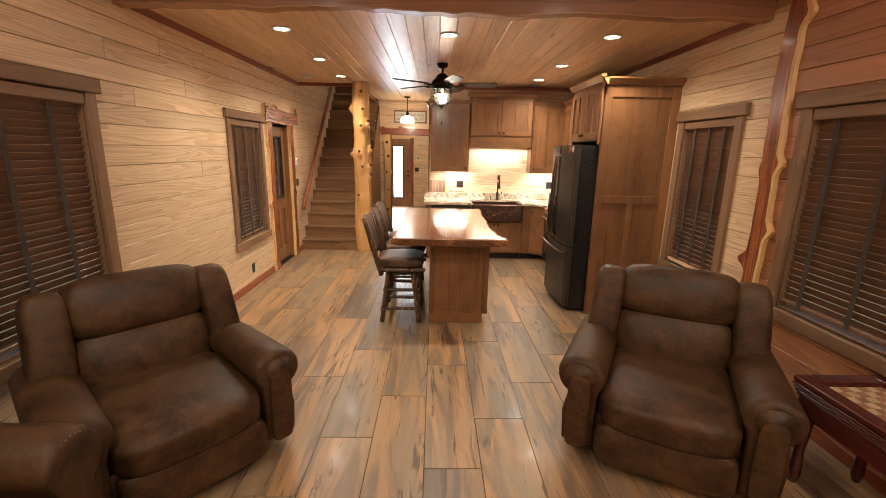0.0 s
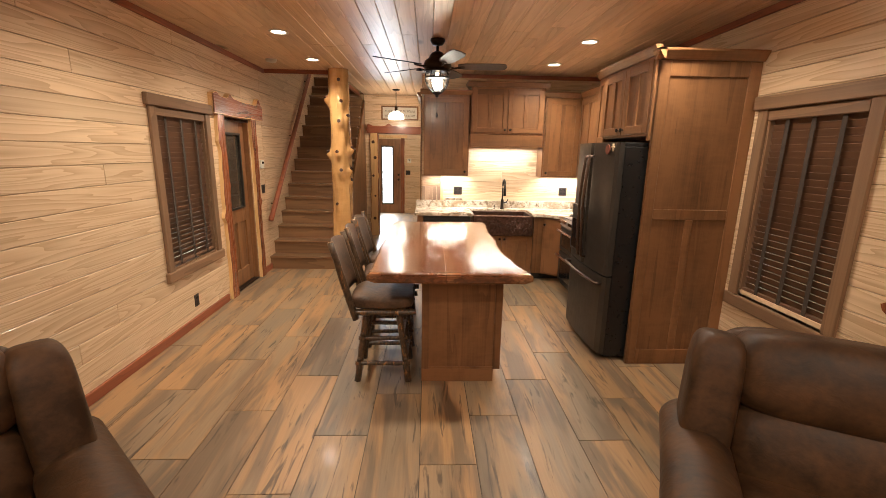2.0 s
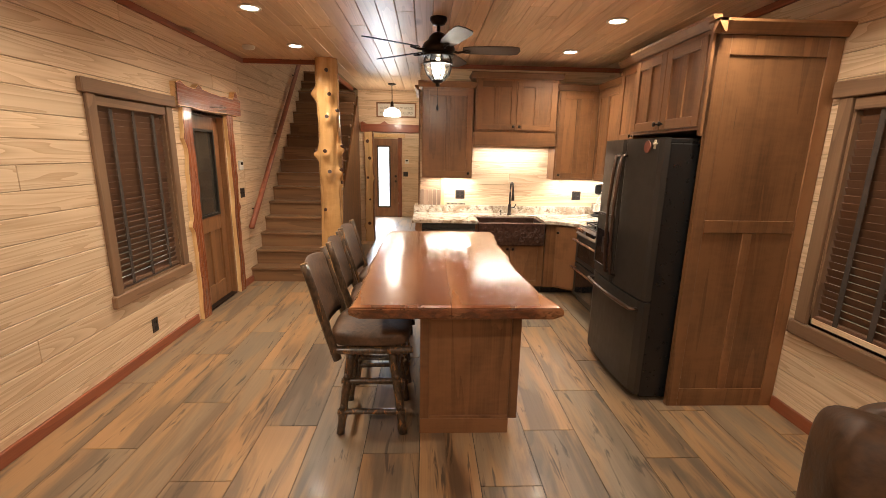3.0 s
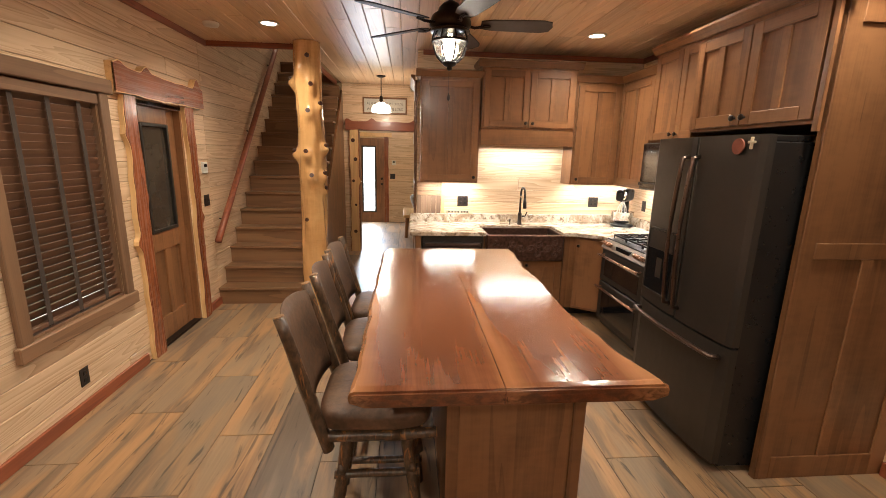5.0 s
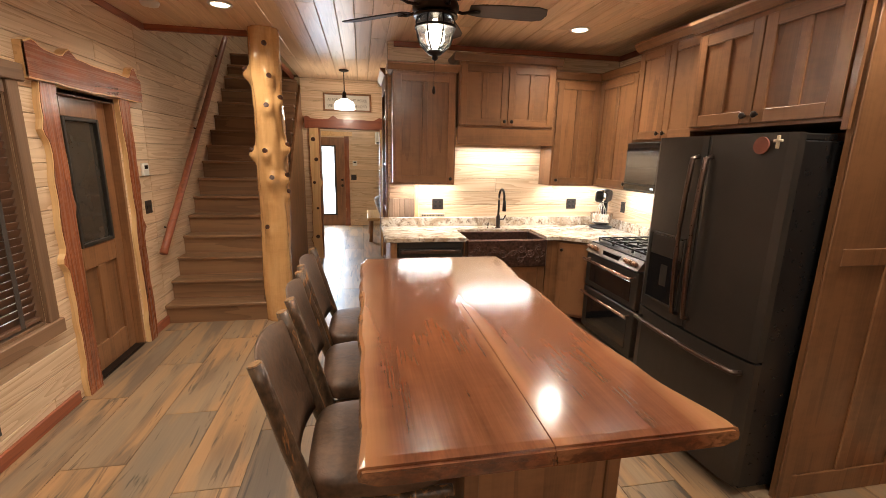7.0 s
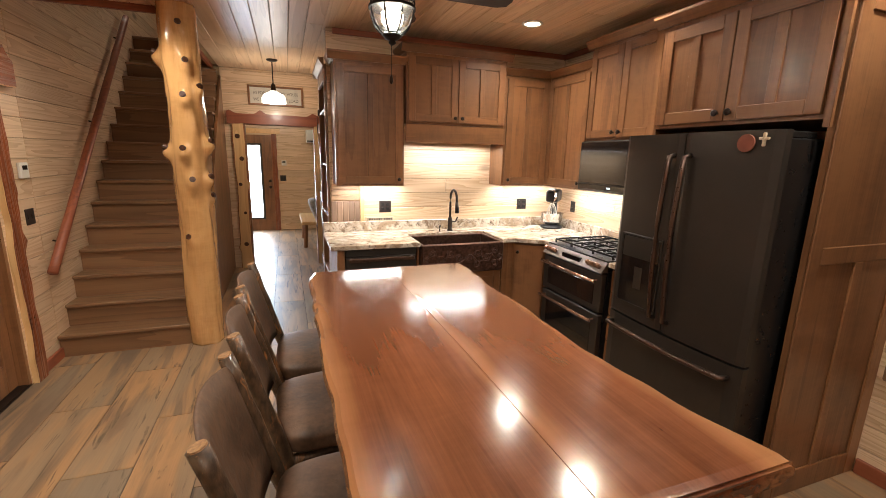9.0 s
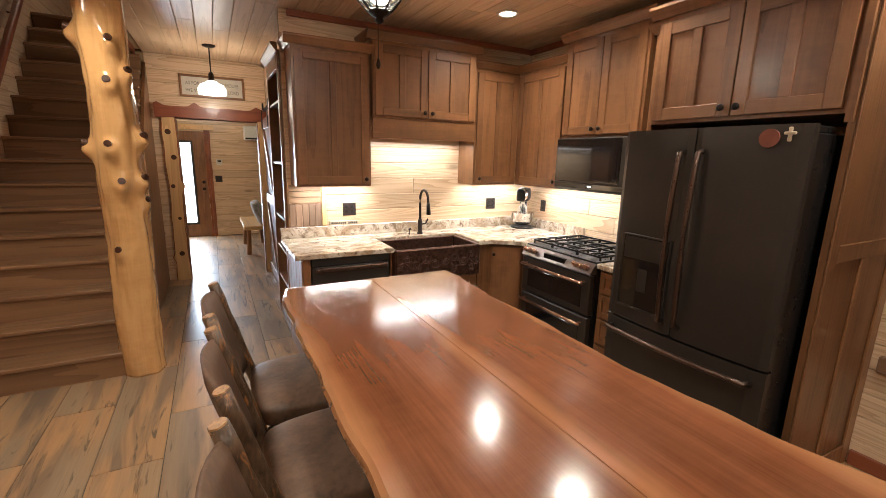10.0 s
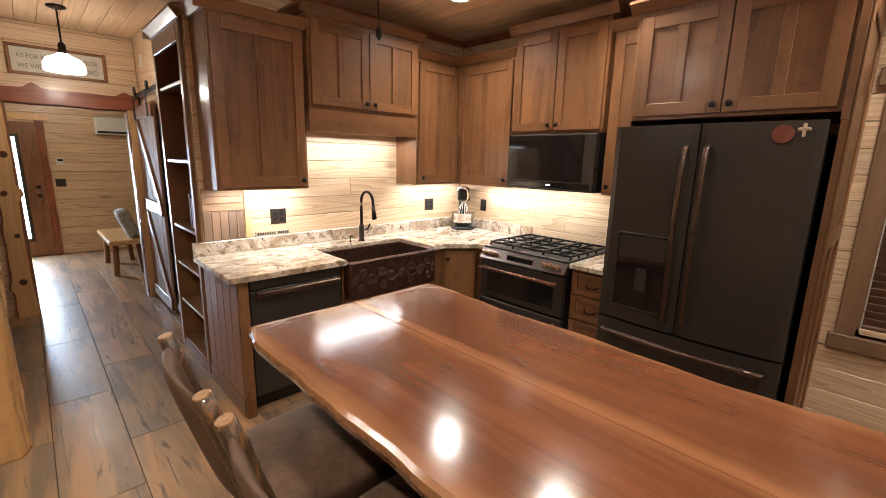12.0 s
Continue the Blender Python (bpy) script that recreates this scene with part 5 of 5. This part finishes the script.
for i in range(20):
    a = -0.4 + 4.2 * i / 19
    part("nailhead", lathe([(0.009, 0), (0.007, 0.005), (0.003, 0.007)], 8, (-1.162, 1.56 + 0.088 * math.cos(a), 0.615 + 0.088 * math.sin(a)), "x"), brass, arm_o)

gt = thing("game_table", "dark red wooden table with a checkered inlaid top", "table")
gx0, gx1, gy0, gy1, gz = 2.03, 2.49, 1.20, 2.24, 0.60
mahog = wood("mahogany", (0.10, 0.025, 0.018), (0.045, 0.010, 0.008), "y", 0.22, 0.5, 5, 6, 0)
tb = bmesh.new()
for q in ((gx0, gx0 + 0.08, gy0, gy1), (gx1 - 0.05, gx1, gy0, gy1), (gx0 + 0.08, gx1 - 0.05, gy1 - 0.08, gy1), (gx0 + 0.08, gx1 - 0.05, gy0, gy0 + 0.08)):
    box(*q, gz - 0.03, gz, 0.006, tb)
part("rim", tb, mahog, gt)
for k in range(4):
    part("moulding", box(gx0 + 0.006 * k, gx1, gy0 + 0.006 * k, gy1 - 0.006 * k, gz - 0.048 - 0.018 * k, gz - 0.034 - 0.018 * k, 0.004), mahog, gt)
part("apron", box(gx0 + 0.03, gx1 - 0.01, gy0 + 0.03, gy1 - 0.03, gz - 0.2, gz - 0.104), mahog, gt)
for x in (gx0 + 0.06, gx1 - 0.05):
    for y in (gy0 + 0.07, gy1 - 0.07):
        part("leg", lathe([(0.018, 0), (0.03, 0.05), (0.022, 0.2), (0.034, 0.36), (0.034, gz - 0.2)], 16, (x, y, 0)), mahog, gt, "", True)
sq_l, sq_d = plain("maple_square", (0.55, 0.40, 0.23), 0.3, 0, 0.4), plain("walnut_square", (0.30, 0.14, 0.07), 0.3, 0, 0.4)
sw = 0.047
for i in range(7):
    for j in range(18):
        if gx0 + 0.082 + (i + 1) * sw < gx1 - 0.05 and gy0 + 0.082 + (j + 1) * sw < gy1 - 0.08:
            part("square", box(gx0 + 0.082 + i * sw, gx0 + 0.081 + (i + 1) * sw, gy0 + 0.082 + j * sw, gy0 + 0.081 + (j + 1) * sw, gz - 0.02, gz - 0.008), sq_l if (i + j) % 2 else sq_d, gt)
part("bed", box(gx0 + 0.05, gx1 - 0.03, gy0 + 0.05, gy1 - 0.05, gz - 0.034, gz - 0.021), mahog, gt)


def stool():
    e = thing("bar_stool", "rustic hickory log bar stool with a brown leather seat and back", "bar stool", "bar stools")
    def logp(name, p, q, r, seed, taper=0.9, ends=True):
        ob = part(name, tube(lin(p, q, 8), r, 10, 0.28, taper, seed), bark, e, "", True)
        if ends:
            d = (Vector(q) - Vector(p)).normalized()
            part("cut_end", cyl(r * taper * 0.97, Vector(q) - d * 0.006, Vector(q) + d * 0.004, r * taper * 0.85, 12), log_end, ob, "pale cut wood")
        return ob
    part("seat", at(pillow(0.46, 0.47, 0.11, 0.35, 3), 0.0, 0, 0.625), leather_stool, e, "brown leather seat", True)
    part("seat_base", lathe([(0.19, 0.545), (0.20, 0.56), (0.20, 0.575)], 20), bark, e)
    part("swivel", cyl(0.09, (0, 0, 0.505), (0, 0, 0.546), None, 16), iron, e)
    for s in (-1, 1):
        logp("back_post", (-0.185, s * 0.212, 0.50), (-0.345, s * 0.212, 1.065), 0.025, 3.0 + s)
        logp("arm_stub", (0.10, s * 0.205, 0.555), (0.245, s * 0.205, 0.56), 0.024, 8.0 + s)
        logp("side_rail", (-0.22, s * 0.205, 0.555), (0.1, s * 0.205, 0.555), 0.024, 18.0 + s, 1.0, False)
    back = bmesh.new()
    n, mm = 10, 8
    grid = {}
    for k in (0, 1):
        for i in range(n + 1):
            for j in range(mm + 1):
                u, v = -1 + 2 * i / n, j / mm
                z = 0.665 + 0.37 * v + 0.025 * (1 - u * u) * v
                x = -0.185 - 0.283 * (z - 0.5) - 0.035 * (1 - u * u) + (0.018 if k == 0 else -0.018) * (1 - 0.75 * max(abs(u) ** 6, abs(2 * v - 1) ** 6))
                grid[k, i, j] = back.verts.new((x, u * 0.21, z))
    for i in range(n):
        for j in range(mm):
            back.faces.new((grid[0, i, j], grid[0, i + 1, j], grid[0, i + 1, j + 1], grid[0, i, j + 1]))
            back.faces.new((grid[1, i, j], grid[1, i, j + 1], grid[1, i + 1, j + 1], grid[1, i + 1, j]))
    for i in range(n):
        for j in (0, mm):
            back.faces.new((grid[0, i, j], grid[1, i, j], grid[1, i + 1, j], grid[0, i + 1, j]))
    for j in range(mm):
        for i in (0, n):
            back.faces.new((grid[0, i, j], grid[0, i, j + 1], grid[1, i, j + 1], grid[1, i, j]))
    bmesh.ops.recalc_face_normals(back, faces=back.faces[:])
    part("backrest", back, leather_stool, e, "curved leather back panel", True)
    for sx in (-1, 1):
        for sy in (-1, 1):
            logp("leg", (sx * 0.12, sy * 0.12, 0.52), (sx * 0.19, sy * 0.185, 0.0), 0.026, 11 + sx * 2 + sy, 0.95, False)
    for z, k in ((0.14, 0.172), (0.33, 0.147)):
        for s in (-1, 1):
            logp("stretcher", (-k - 0.03, s * k, z), (k + 0.03, s * k, z), 0.018, 21 + z + s, 0.95)
            logp("stretcher", (s * k, -k - 0.03, z + 0.035), (s * k, k + 0.03, z + 0.035), 0.017, 31 + z + s, 0.95)
    return e


s1 = stool()
s1.matrix_world = pose(-0.212, 4.50, 0)
copy_thing(s1, pose(-0.215, 5.085, 0, 0, 0, 3))
copy_thing(s1, pose(-0.225, 5.61, 0, 0, 0, -2))


# ---- small things ----
def wall_plate(face, u, z, plane, w, h, label, cat, slots, mat=dark_plate):
    e = thing("wall_switch" if cat == "switch" else "wall_outlet", label, cat)
    part("plate", fb(face, u - w / 2, u + w / 2, z - h / 2, z + h / 2, plane, 0, 0.006, 0.002), mat, e)
    for du, dz in slots:
        part("toggle" if cat == "switch" else "socket", fb(face, u + du - 0.014, u + du + 0.014, z + dz - 0.015, z + dz + 0.015, plane, 0.006, 0.009, 0.002), slate_dark, e)


two = ((-0.025, 0.022), (0.025, 0.022), (-0.025, -0.022), (0.025, -0.022))
one = ((0, 0.024), (0, -0.024))
wall_plate("S", 0.545, 1.145, BACK, 0.12, 0.115, "double dark bronze outlet over the counter", "outlet", two)
wall_plate("S", 2.08, 1.15, BACK, 0.115, 0.115, "double dark bronze outlet near the mixer", "outlet", two)
wall_plate("W", 7.27, 1.15, RW, 0.075, 0.115, "dark outlet on the side wall by the range", "outlet", one)
wall_plate("E", 5.42, 0.235, LW, 0.075, 0.118, "dark outlet low on the pine wall", "outlet", one)
wall_plate("E", 3.88, 0.235, LW, 0.075, 0.118, "dark outlet low on the pine wall", "outlet", one)
wall_plate("E", 7.335, 1.15, LW, 0.115, 0.115, "dark double switch by the stairs", "switch", ((-0.025, 0), (0.025, 0)))
wall_plate("S", -0.43, 1.11, FAR, 0.12, 0.12, "dark switch beside the entry door", "switch", ((-0.025, 0), (0.025, 0)))
for face, u, z, plane, lab in (("E", 7.33, 1.48, LW, "white thermostat by the stairs"), ("S", -0.40, 1.43, FAR, "white thermostat beside the entry door")):
    e = thing("thermostat", lab, "thermostat")
    part("body", fb(face, u - 0.05, u + 0.05, z - 0.055, z + 0.055, plane, 0, 0.024, 0.005), white_p, e)
    part("screen", fb(face, u - 0.03, u + 0.03, z + 0.005, z + 0.035, plane, 0.024, 0.026), glass_dark, e)

# stand mixer
mx = thing("stand_mixer", "small stand mixer with a steel bowl on the counter", "mixer")
mo = (2.33, 7.38, 0.911)
mp = lambda prof, dx=0, dy=0: lathe(prof, 24, (mo[0] + dx, mo[1] + dy, mo[2]))
part("foot", mp([(0.09, 0), (0.10, 0.006), (0.10, 0.018), (0.06, 0.028)]), slate_dark, mx, "", True)
part("bowl", mp([(0.05, 0.03), (0.078, 0.045), (0.095, 0.09), (0.098, 0.135), (0.102, 0.137), (0.02, 0.12)]), chrome, mx, "polished steel bowl", True)
part("column", tube([(mo[0] + 0.06, mo[1] + 0.07, mo[2] + 0.02), (mo[0] + 0.062, mo[1] + 0.072, mo[2] + 0.15), (mo[0] + 0.05, mo[1] + 0.06, mo[2] + 0.24)], 0.032, 14), slate_dark, mx, "", True)
part("head", at(pillow(0.11, 0.25, 0.12, 0.3, 3), mo[0] + 0.015, mo[1] + 0.015, mo[2] + 0.29, 0, 0, -45), slate_dark, mx, "", True)
part("band", lathe([(0.058, -0.01), (0.06, 0), (0.058, 0.01)], 20, (mo[0] - 0.045, mo[1] - 0.045, mo[2] + 0.29), "x"), chrome, mx)
for i in range(6):
    a = math.pi * i / 6
    part("whisk_wire", tube([(mo[0] - 0.02 + r * math.cos(a), mo[1] - 0.02 + r * math.sin(a), mo[2] + z) for r, z in ((0.006, 0.24), (0.035, 0.18), (0.045, 0.13), (0.03, 0.09), (0, 0.075), (-0.03, 0.09), (-0.045, 0.13), (-0.035, 0.18), (-0.006, 0.24))], 0.0022, 5), white_p, mx)

mx.matrix_world = Matrix.Translation(mo) @ Matrix.Diagonal((1.2, 1.2, 1.2, 1)) @ Matrix.Translation((-mo[0], -mo[1], -mo[2]))

# little sign on the ledge, worn boards beside the backsplash
sg = thing("counter_sign", "small narrow wooden sign on the backsplash ledge", "sign")
part("board", box(0.36, 0.62, BACK - 0.024, BACK - 0.008, 1.006, 1.043, 0.002), plain("pale_sign_wood", (0.55, 0.44, 0.30), 0.6), sg)
for i in range(14):
    if i != 8:
        part("lettering", box(0.375 + i * 0.017, 0.386 + i * 0.017, BACK - 0.0255, BACK - 0.0235, 1.016, 1.034), dark_plate, sg)
bp = thing("barnwood_panel", "patch of weathered barn boards beside the backsplash", "wall panel")
for i in range(3):
    part("board", box(0.024, 0.295, BACK - 0.014, BACK - 0.001, 1.21 + i * 0.053, 1.26 + i * 0.053, 0.003), wood("barn_board_x%d" % i, (0.36, 0.22, 0.12), (0.17, 0.09, 0.05), "x", 0.55, 0, 6, 8), bp)
for i in range(5):
    part("board", box(0.024 + i * 0.054, 0.076 + i * 0.054, BACK - 0.014, BACK - 0.001, 1.006, 1.205, 0.003), barn_z, bp)
part("edge_strip", box(0.297, 0.335, BACK - 0.02, BACK - 0.001, 1.006, 1.37, 0.003), sap_z, bp)

# bookcase in the end of the kitchen wall
bk = thing("bookcase", "open stained bookcase facing the passage, partly filled", "bookcase")
kx0, kx1, ky0, ky1 = 0.0, 0.30, 7.69, 8.44
part("side", box(kx0, kx1, ky0, ky0 + 0.05, 0, 2.42, 0.003), cab_z, bk)
part("side", box(kx0, kx1, ky1 - 0.05, ky1, 0, 2.42, 0.003), cab_z, bk)
part("back", box(kx1, kx1 + 0.015, ky0, ky1, 0, 2.42), cab_z, bk)
part("top", box(kx0, kx1, ky0, ky1, 2.421, 2.44), cab_y, bk)
part("head_rail", box(kx0 - 0.003, kx0 + 0.02, ky0 + 0.05, ky1 - 0.05, 2.30, 2.42, 0.003), cab_y, bk)
part("crown", extrude_poly([(0, 0), (0.012, 0), (0.05, 0.05), (0.05, 0.065), (0, 0.065)], ky1 - ky0 + 0.05, lambda p, q, w: (kx0 - p, ky0 - 0.05 + w, 2.42 + q)), cab_y, bk)
part("crown_end", box(kx0 - 0.05, kx0 + 0.09, ky1 + 0.001, ky1 + 0.006, 2.42, 2.485), white_p, bk, "bare white end of the crown")
for z in (0.08, 0.42, 0.74, 1.05, 1.55, 2.07):
    part("shelf", box(kx0 + 0.01, kx1, ky0 + 0.05, ky1 - 0.05, z - 0.022, z, 0.002), cab_y, bk)
part("plinth", box(kx0 + 0.005, kx1, ky0 + 0.05, ky1 - 0.05, 0, 0.057), cab_y, bk)
pf = thing("picture_frame", "dark framed picture standing on a bookcase shelf", "picture frame")
part("frame", box(0.10, 0.12, 7.85, 8.18, 1.552, 1.86, 0.004), slate_dark, pf)
part("picture", box(0.096, 0.1, 7.88, 8.15, 1.58, 1.83), plain("faded_print", (0.42, 0.34, 0.26), 0.5, var=0.6, scale=9), pf)
for k, (y, z, h, c) in enumerate(((7.95, 1.052, 0.22, (0.35, 0.2, 0.12)), (8.0, 1.052, 0.25, (0.12, 0.08, 0.06)), (7.86, 0.742, 0.24, (0.28, 0.10, 0.07)), (7.90, 0.742, 0.22, (0.4, 0.3, 0.2)))):
    bo = thing("book", "hardback book standing on a bookcase shelf", "book", "books")
    part("cover", box(0.05, 0.23, y, y + 0.035, z, z + h, 0.003), plain("book_cover%d" % k, c, 0.6), bo)
    part("pages", box(0.055, 0.2305, y + 0.004, y + 0.031, z + 0.004, z + h + 0.001), white_p, bo)
jar = thing("jar", "round glass jar with a lid on the lowest shelf", "jar")
part("glass", lathe([(0.05, 0.082), (0.075, 0.1), (0.08, 0.16), (0.06, 0.2)], 20, (0.12, 7.95, 0)), plain("green_stoneware", (0.16, 0.17, 0.12), 0.2), jar, "", True)
part("lid", lathe([(0.062, 0.2), (0.065, 0.215), (0.02, 0.225)], 20, (0.12, 7.95, 0)), chrome, jar, "", True)
dd2 = thing("driftwood", "small piece of carved wood on a shelf", "ornament")
part("body", at(pillow(0.08, 0.16, 0.07, 0.3, 3), 0.1, 8.0, 1.0865 - 0.0), sap_y, dd2, "", True)
dd2.location.z = 0.0

# sliding barn door in the passage
bdn = thing("barn_door", "sliding barn door of weathered boards with a diagonal brace", "barn door")
for i in range(6):
    part("board", box(0.105, 0.128, 9.20 + i * 0.142, 9.338 + i * 0.142, 0.03, 2.06, 0.003), barn_z, bdn)
for z0 in (0.05, 1.0, 1.92):
    part("rail", box(0.085, 0.104, 9.20, 10.05, z0, z0 + 0.12, 0.003), cab_y, bdn)
for za, zb in ((0.17, 1.0), (1.12, 1.92)):
    br = extrude_poly([(9.22, za), (9.34, za), (10.03, zb), (9.91, zb)], 0.018, lambda u, v, w: (0.086 + w, u, v))
    part("brace", br, cab_y, bdn)
for y in (9.32, 9.93):
    part("strap", box(0.078, 0.085, y - 0.02, y + 0.02, 1.92, 2.16, 0.002), iron, bdn)
    part("roller", lathe([(0.04, -0.008), (0.045, 0), (0.04, 0.008)], 18, (0.10, y, 2.2), "x"), iron, bdn)
tagged(obj("door_track", box(0.112, 0.12, 8.6, 10.05, 2.14, 2.185, 0.002), iron), "black iron track for the sliding door", "door track")

# sign over the doorway
sn = thing("wall_sign", "framed white sign with grey lettering over the doorway", "sign")
sf = bmesh.new()
for q in ((-0.80, -0.775, 2.27, 2.53), (-0.115, -0.09, 2.27, 2.53), (-0.775, -0.115, 2.505, 2.53), (-0.775, -0.115, 2.27, 2.295)):
    fb("S", *q, DOORY, 0, 0.024, 0.003, sf)
part("frame", sf, cab_x, sn)
part("board", fb("S", -0.777, -0.113, 2.293, 2.507, DOORY, 0, 0.012), plain("sign_white", (0.62, 0.56, 0.46), 0.6, var=0.1), sn)
for k, txt in enumerate(("AS FOR ME AND MY HOUSE", "WE WILL SERVE THE LORD")):
    cu = bpy.data.curves.new("lettering", "FONT")
    cu.body, cu.size, cu.align_x, cu.extrude = txt, 0.058, "CENTER", 0.0006
    tmp = new("tmp", cu)
    me = bpy.data.meshes.new_from_object(tmp.evaluated_get(bpy.context.evaluated_depsgraph_get()))
    bpy.data.objects.remove(tmp)
    me.materials.append(plain("sign_ink%d" % k, (0.16, 0.13, 0.11), 0.7))
    w = max(v.co.x for v in me.vertices) * 2
    lo = new("lettering", me)
    lo.matrix_world = pose(-0.445, DOORY - 0.0135, 2.415 - 0.085 * k, 90) @ Matrix.Diagonal((0.58 / w, 1, 1, 1))
    lo.parent = sn

# entry: bench, pillow, wall unit
bn = thing("bench", "rustic wooden bench with a thick pale seat", "bench")
part("seat", box(-0.16, 0.26, 11.15, 12.35, 0.42, 0.48, 0.012), sap_y, bn)
for y in (11.3, 12.2):
    for x in (-0.1, 0.2):
        part("leg", cyl(0.035, (x, y, 0), (x * 0.8, y, 0.42), None, 12), cab_z, bn)
pw = thing("pillow", "grey and cream pillow on the bench", "pillow")
part("cushion", at(pillow(0.4, 0.4, 0.16, 0.5, 3), 0.1, 11.5, 0.66, 0, 70, 0), plain("ticking_cloth", (0.36, 0.35, 0.34), 0.9, var=0.5, scale=30), pw, "", True)
ac = thing("air_conditioner", "white wall-mounted air conditioner in the entry", "air conditioner")
part("body", box(0.06, 0.86, FAR - 0.2, FAR - 0.002, 1.86, 2.12, 0.02, seg=2), white_p, ac)
part("louvre", box(0.08, 0.84, FAR - 0.205, FAR - 0.19, 1.875, 1.905, 0.003), slate_dark, ac)
wb = thing("junction_cover", "small white cover plate on the passage wall", "cover plate")
part("plate", box(0.15, 0.1605, 9.72, 9.80, 2.42, 2.53, 0.002), white_p, wb)

# ---- boards and tiles ----
F = LW - SKIN
boards(wall_west, "y", 1.0, 7.44, 0.0, CEIL, F, 1, [(w[0], w[1], w[2], w[3]) for w in (WIN_L1, WIN_L2, DOOR_L)], pine_y, seed=3)
boards(wall_west, "y", 7.44, 13.2, 0.0, 4.8, F, 1, [], pine_y, length=4.5, seed=5)
boards(wall_west, "y", Y0, 1.0, 0.0, 3.45, F, 1, [], pine_y, length=4.4, seed=6)
boards(wall_west, "y", 1.0, BEAM - 0.1, CEIL, 3.45, F, 1, [], pine_y, length=4.4, seed=7)
boards(wall_east, "y", 3.268, BACK, 0.0, CEIL, RW + SKIN, -1, [WIN_R1], pine_y, length=3.9, seed=8)
boards(wall_east, "y", Y0, 3.268, 0.0, 3.45, RW + SKIN, -1, [WIN_R2], cedar_y, length=3.2, seed=9)
boards(wall_kitchen, "x", 0.02, RW, 0.0, CEIL, BACK + SKIN, -1, [], pine_x, length=3.5, seed=10)
boards(wall_doorway, "x", -1.13, 0.16, 0.0, CEIL, DOORY + SKIN, -1, [(-0.88, 0.05, -1, 2.02)], pine_x, seed=11)
boards(wall_north, "x", LW, RW, 0.0, 2.62, FAR + SKIN, -1, [(-1.45, -0.62, -1, 2.0)], pine_x, length=4.5, seed=12)
rng = random.Random(12)
TW, TL = 0.32, 1.17
k0 = int((LW - 0.08) / TW) - 1
for k in range(k0, 9):
    xa, xb = max(LW, 0.08 + k * TW), min(RW, 0.08 + (k + 1) * TW)
    if xb - xa < 0.01:
        continue
    y = 2.25 + (0 if k == 0 else ((k * 0.39) % 1.0) * TL) - 6 * TL
    while y < FAR:
        ya, yb = max(y, Y0), min(y + TL, FAR)
        y += TL
        if yb - ya < 0.02:
            continue
        t = new("tile", board_mesh((xb - xa - 0.004, yb - ya - 0.004, 0.008), tile_m, 0.0015))
        t.location = ((xa + xb) / 2, (ya + yb) / 2, -0.004)
        t.parent = floor
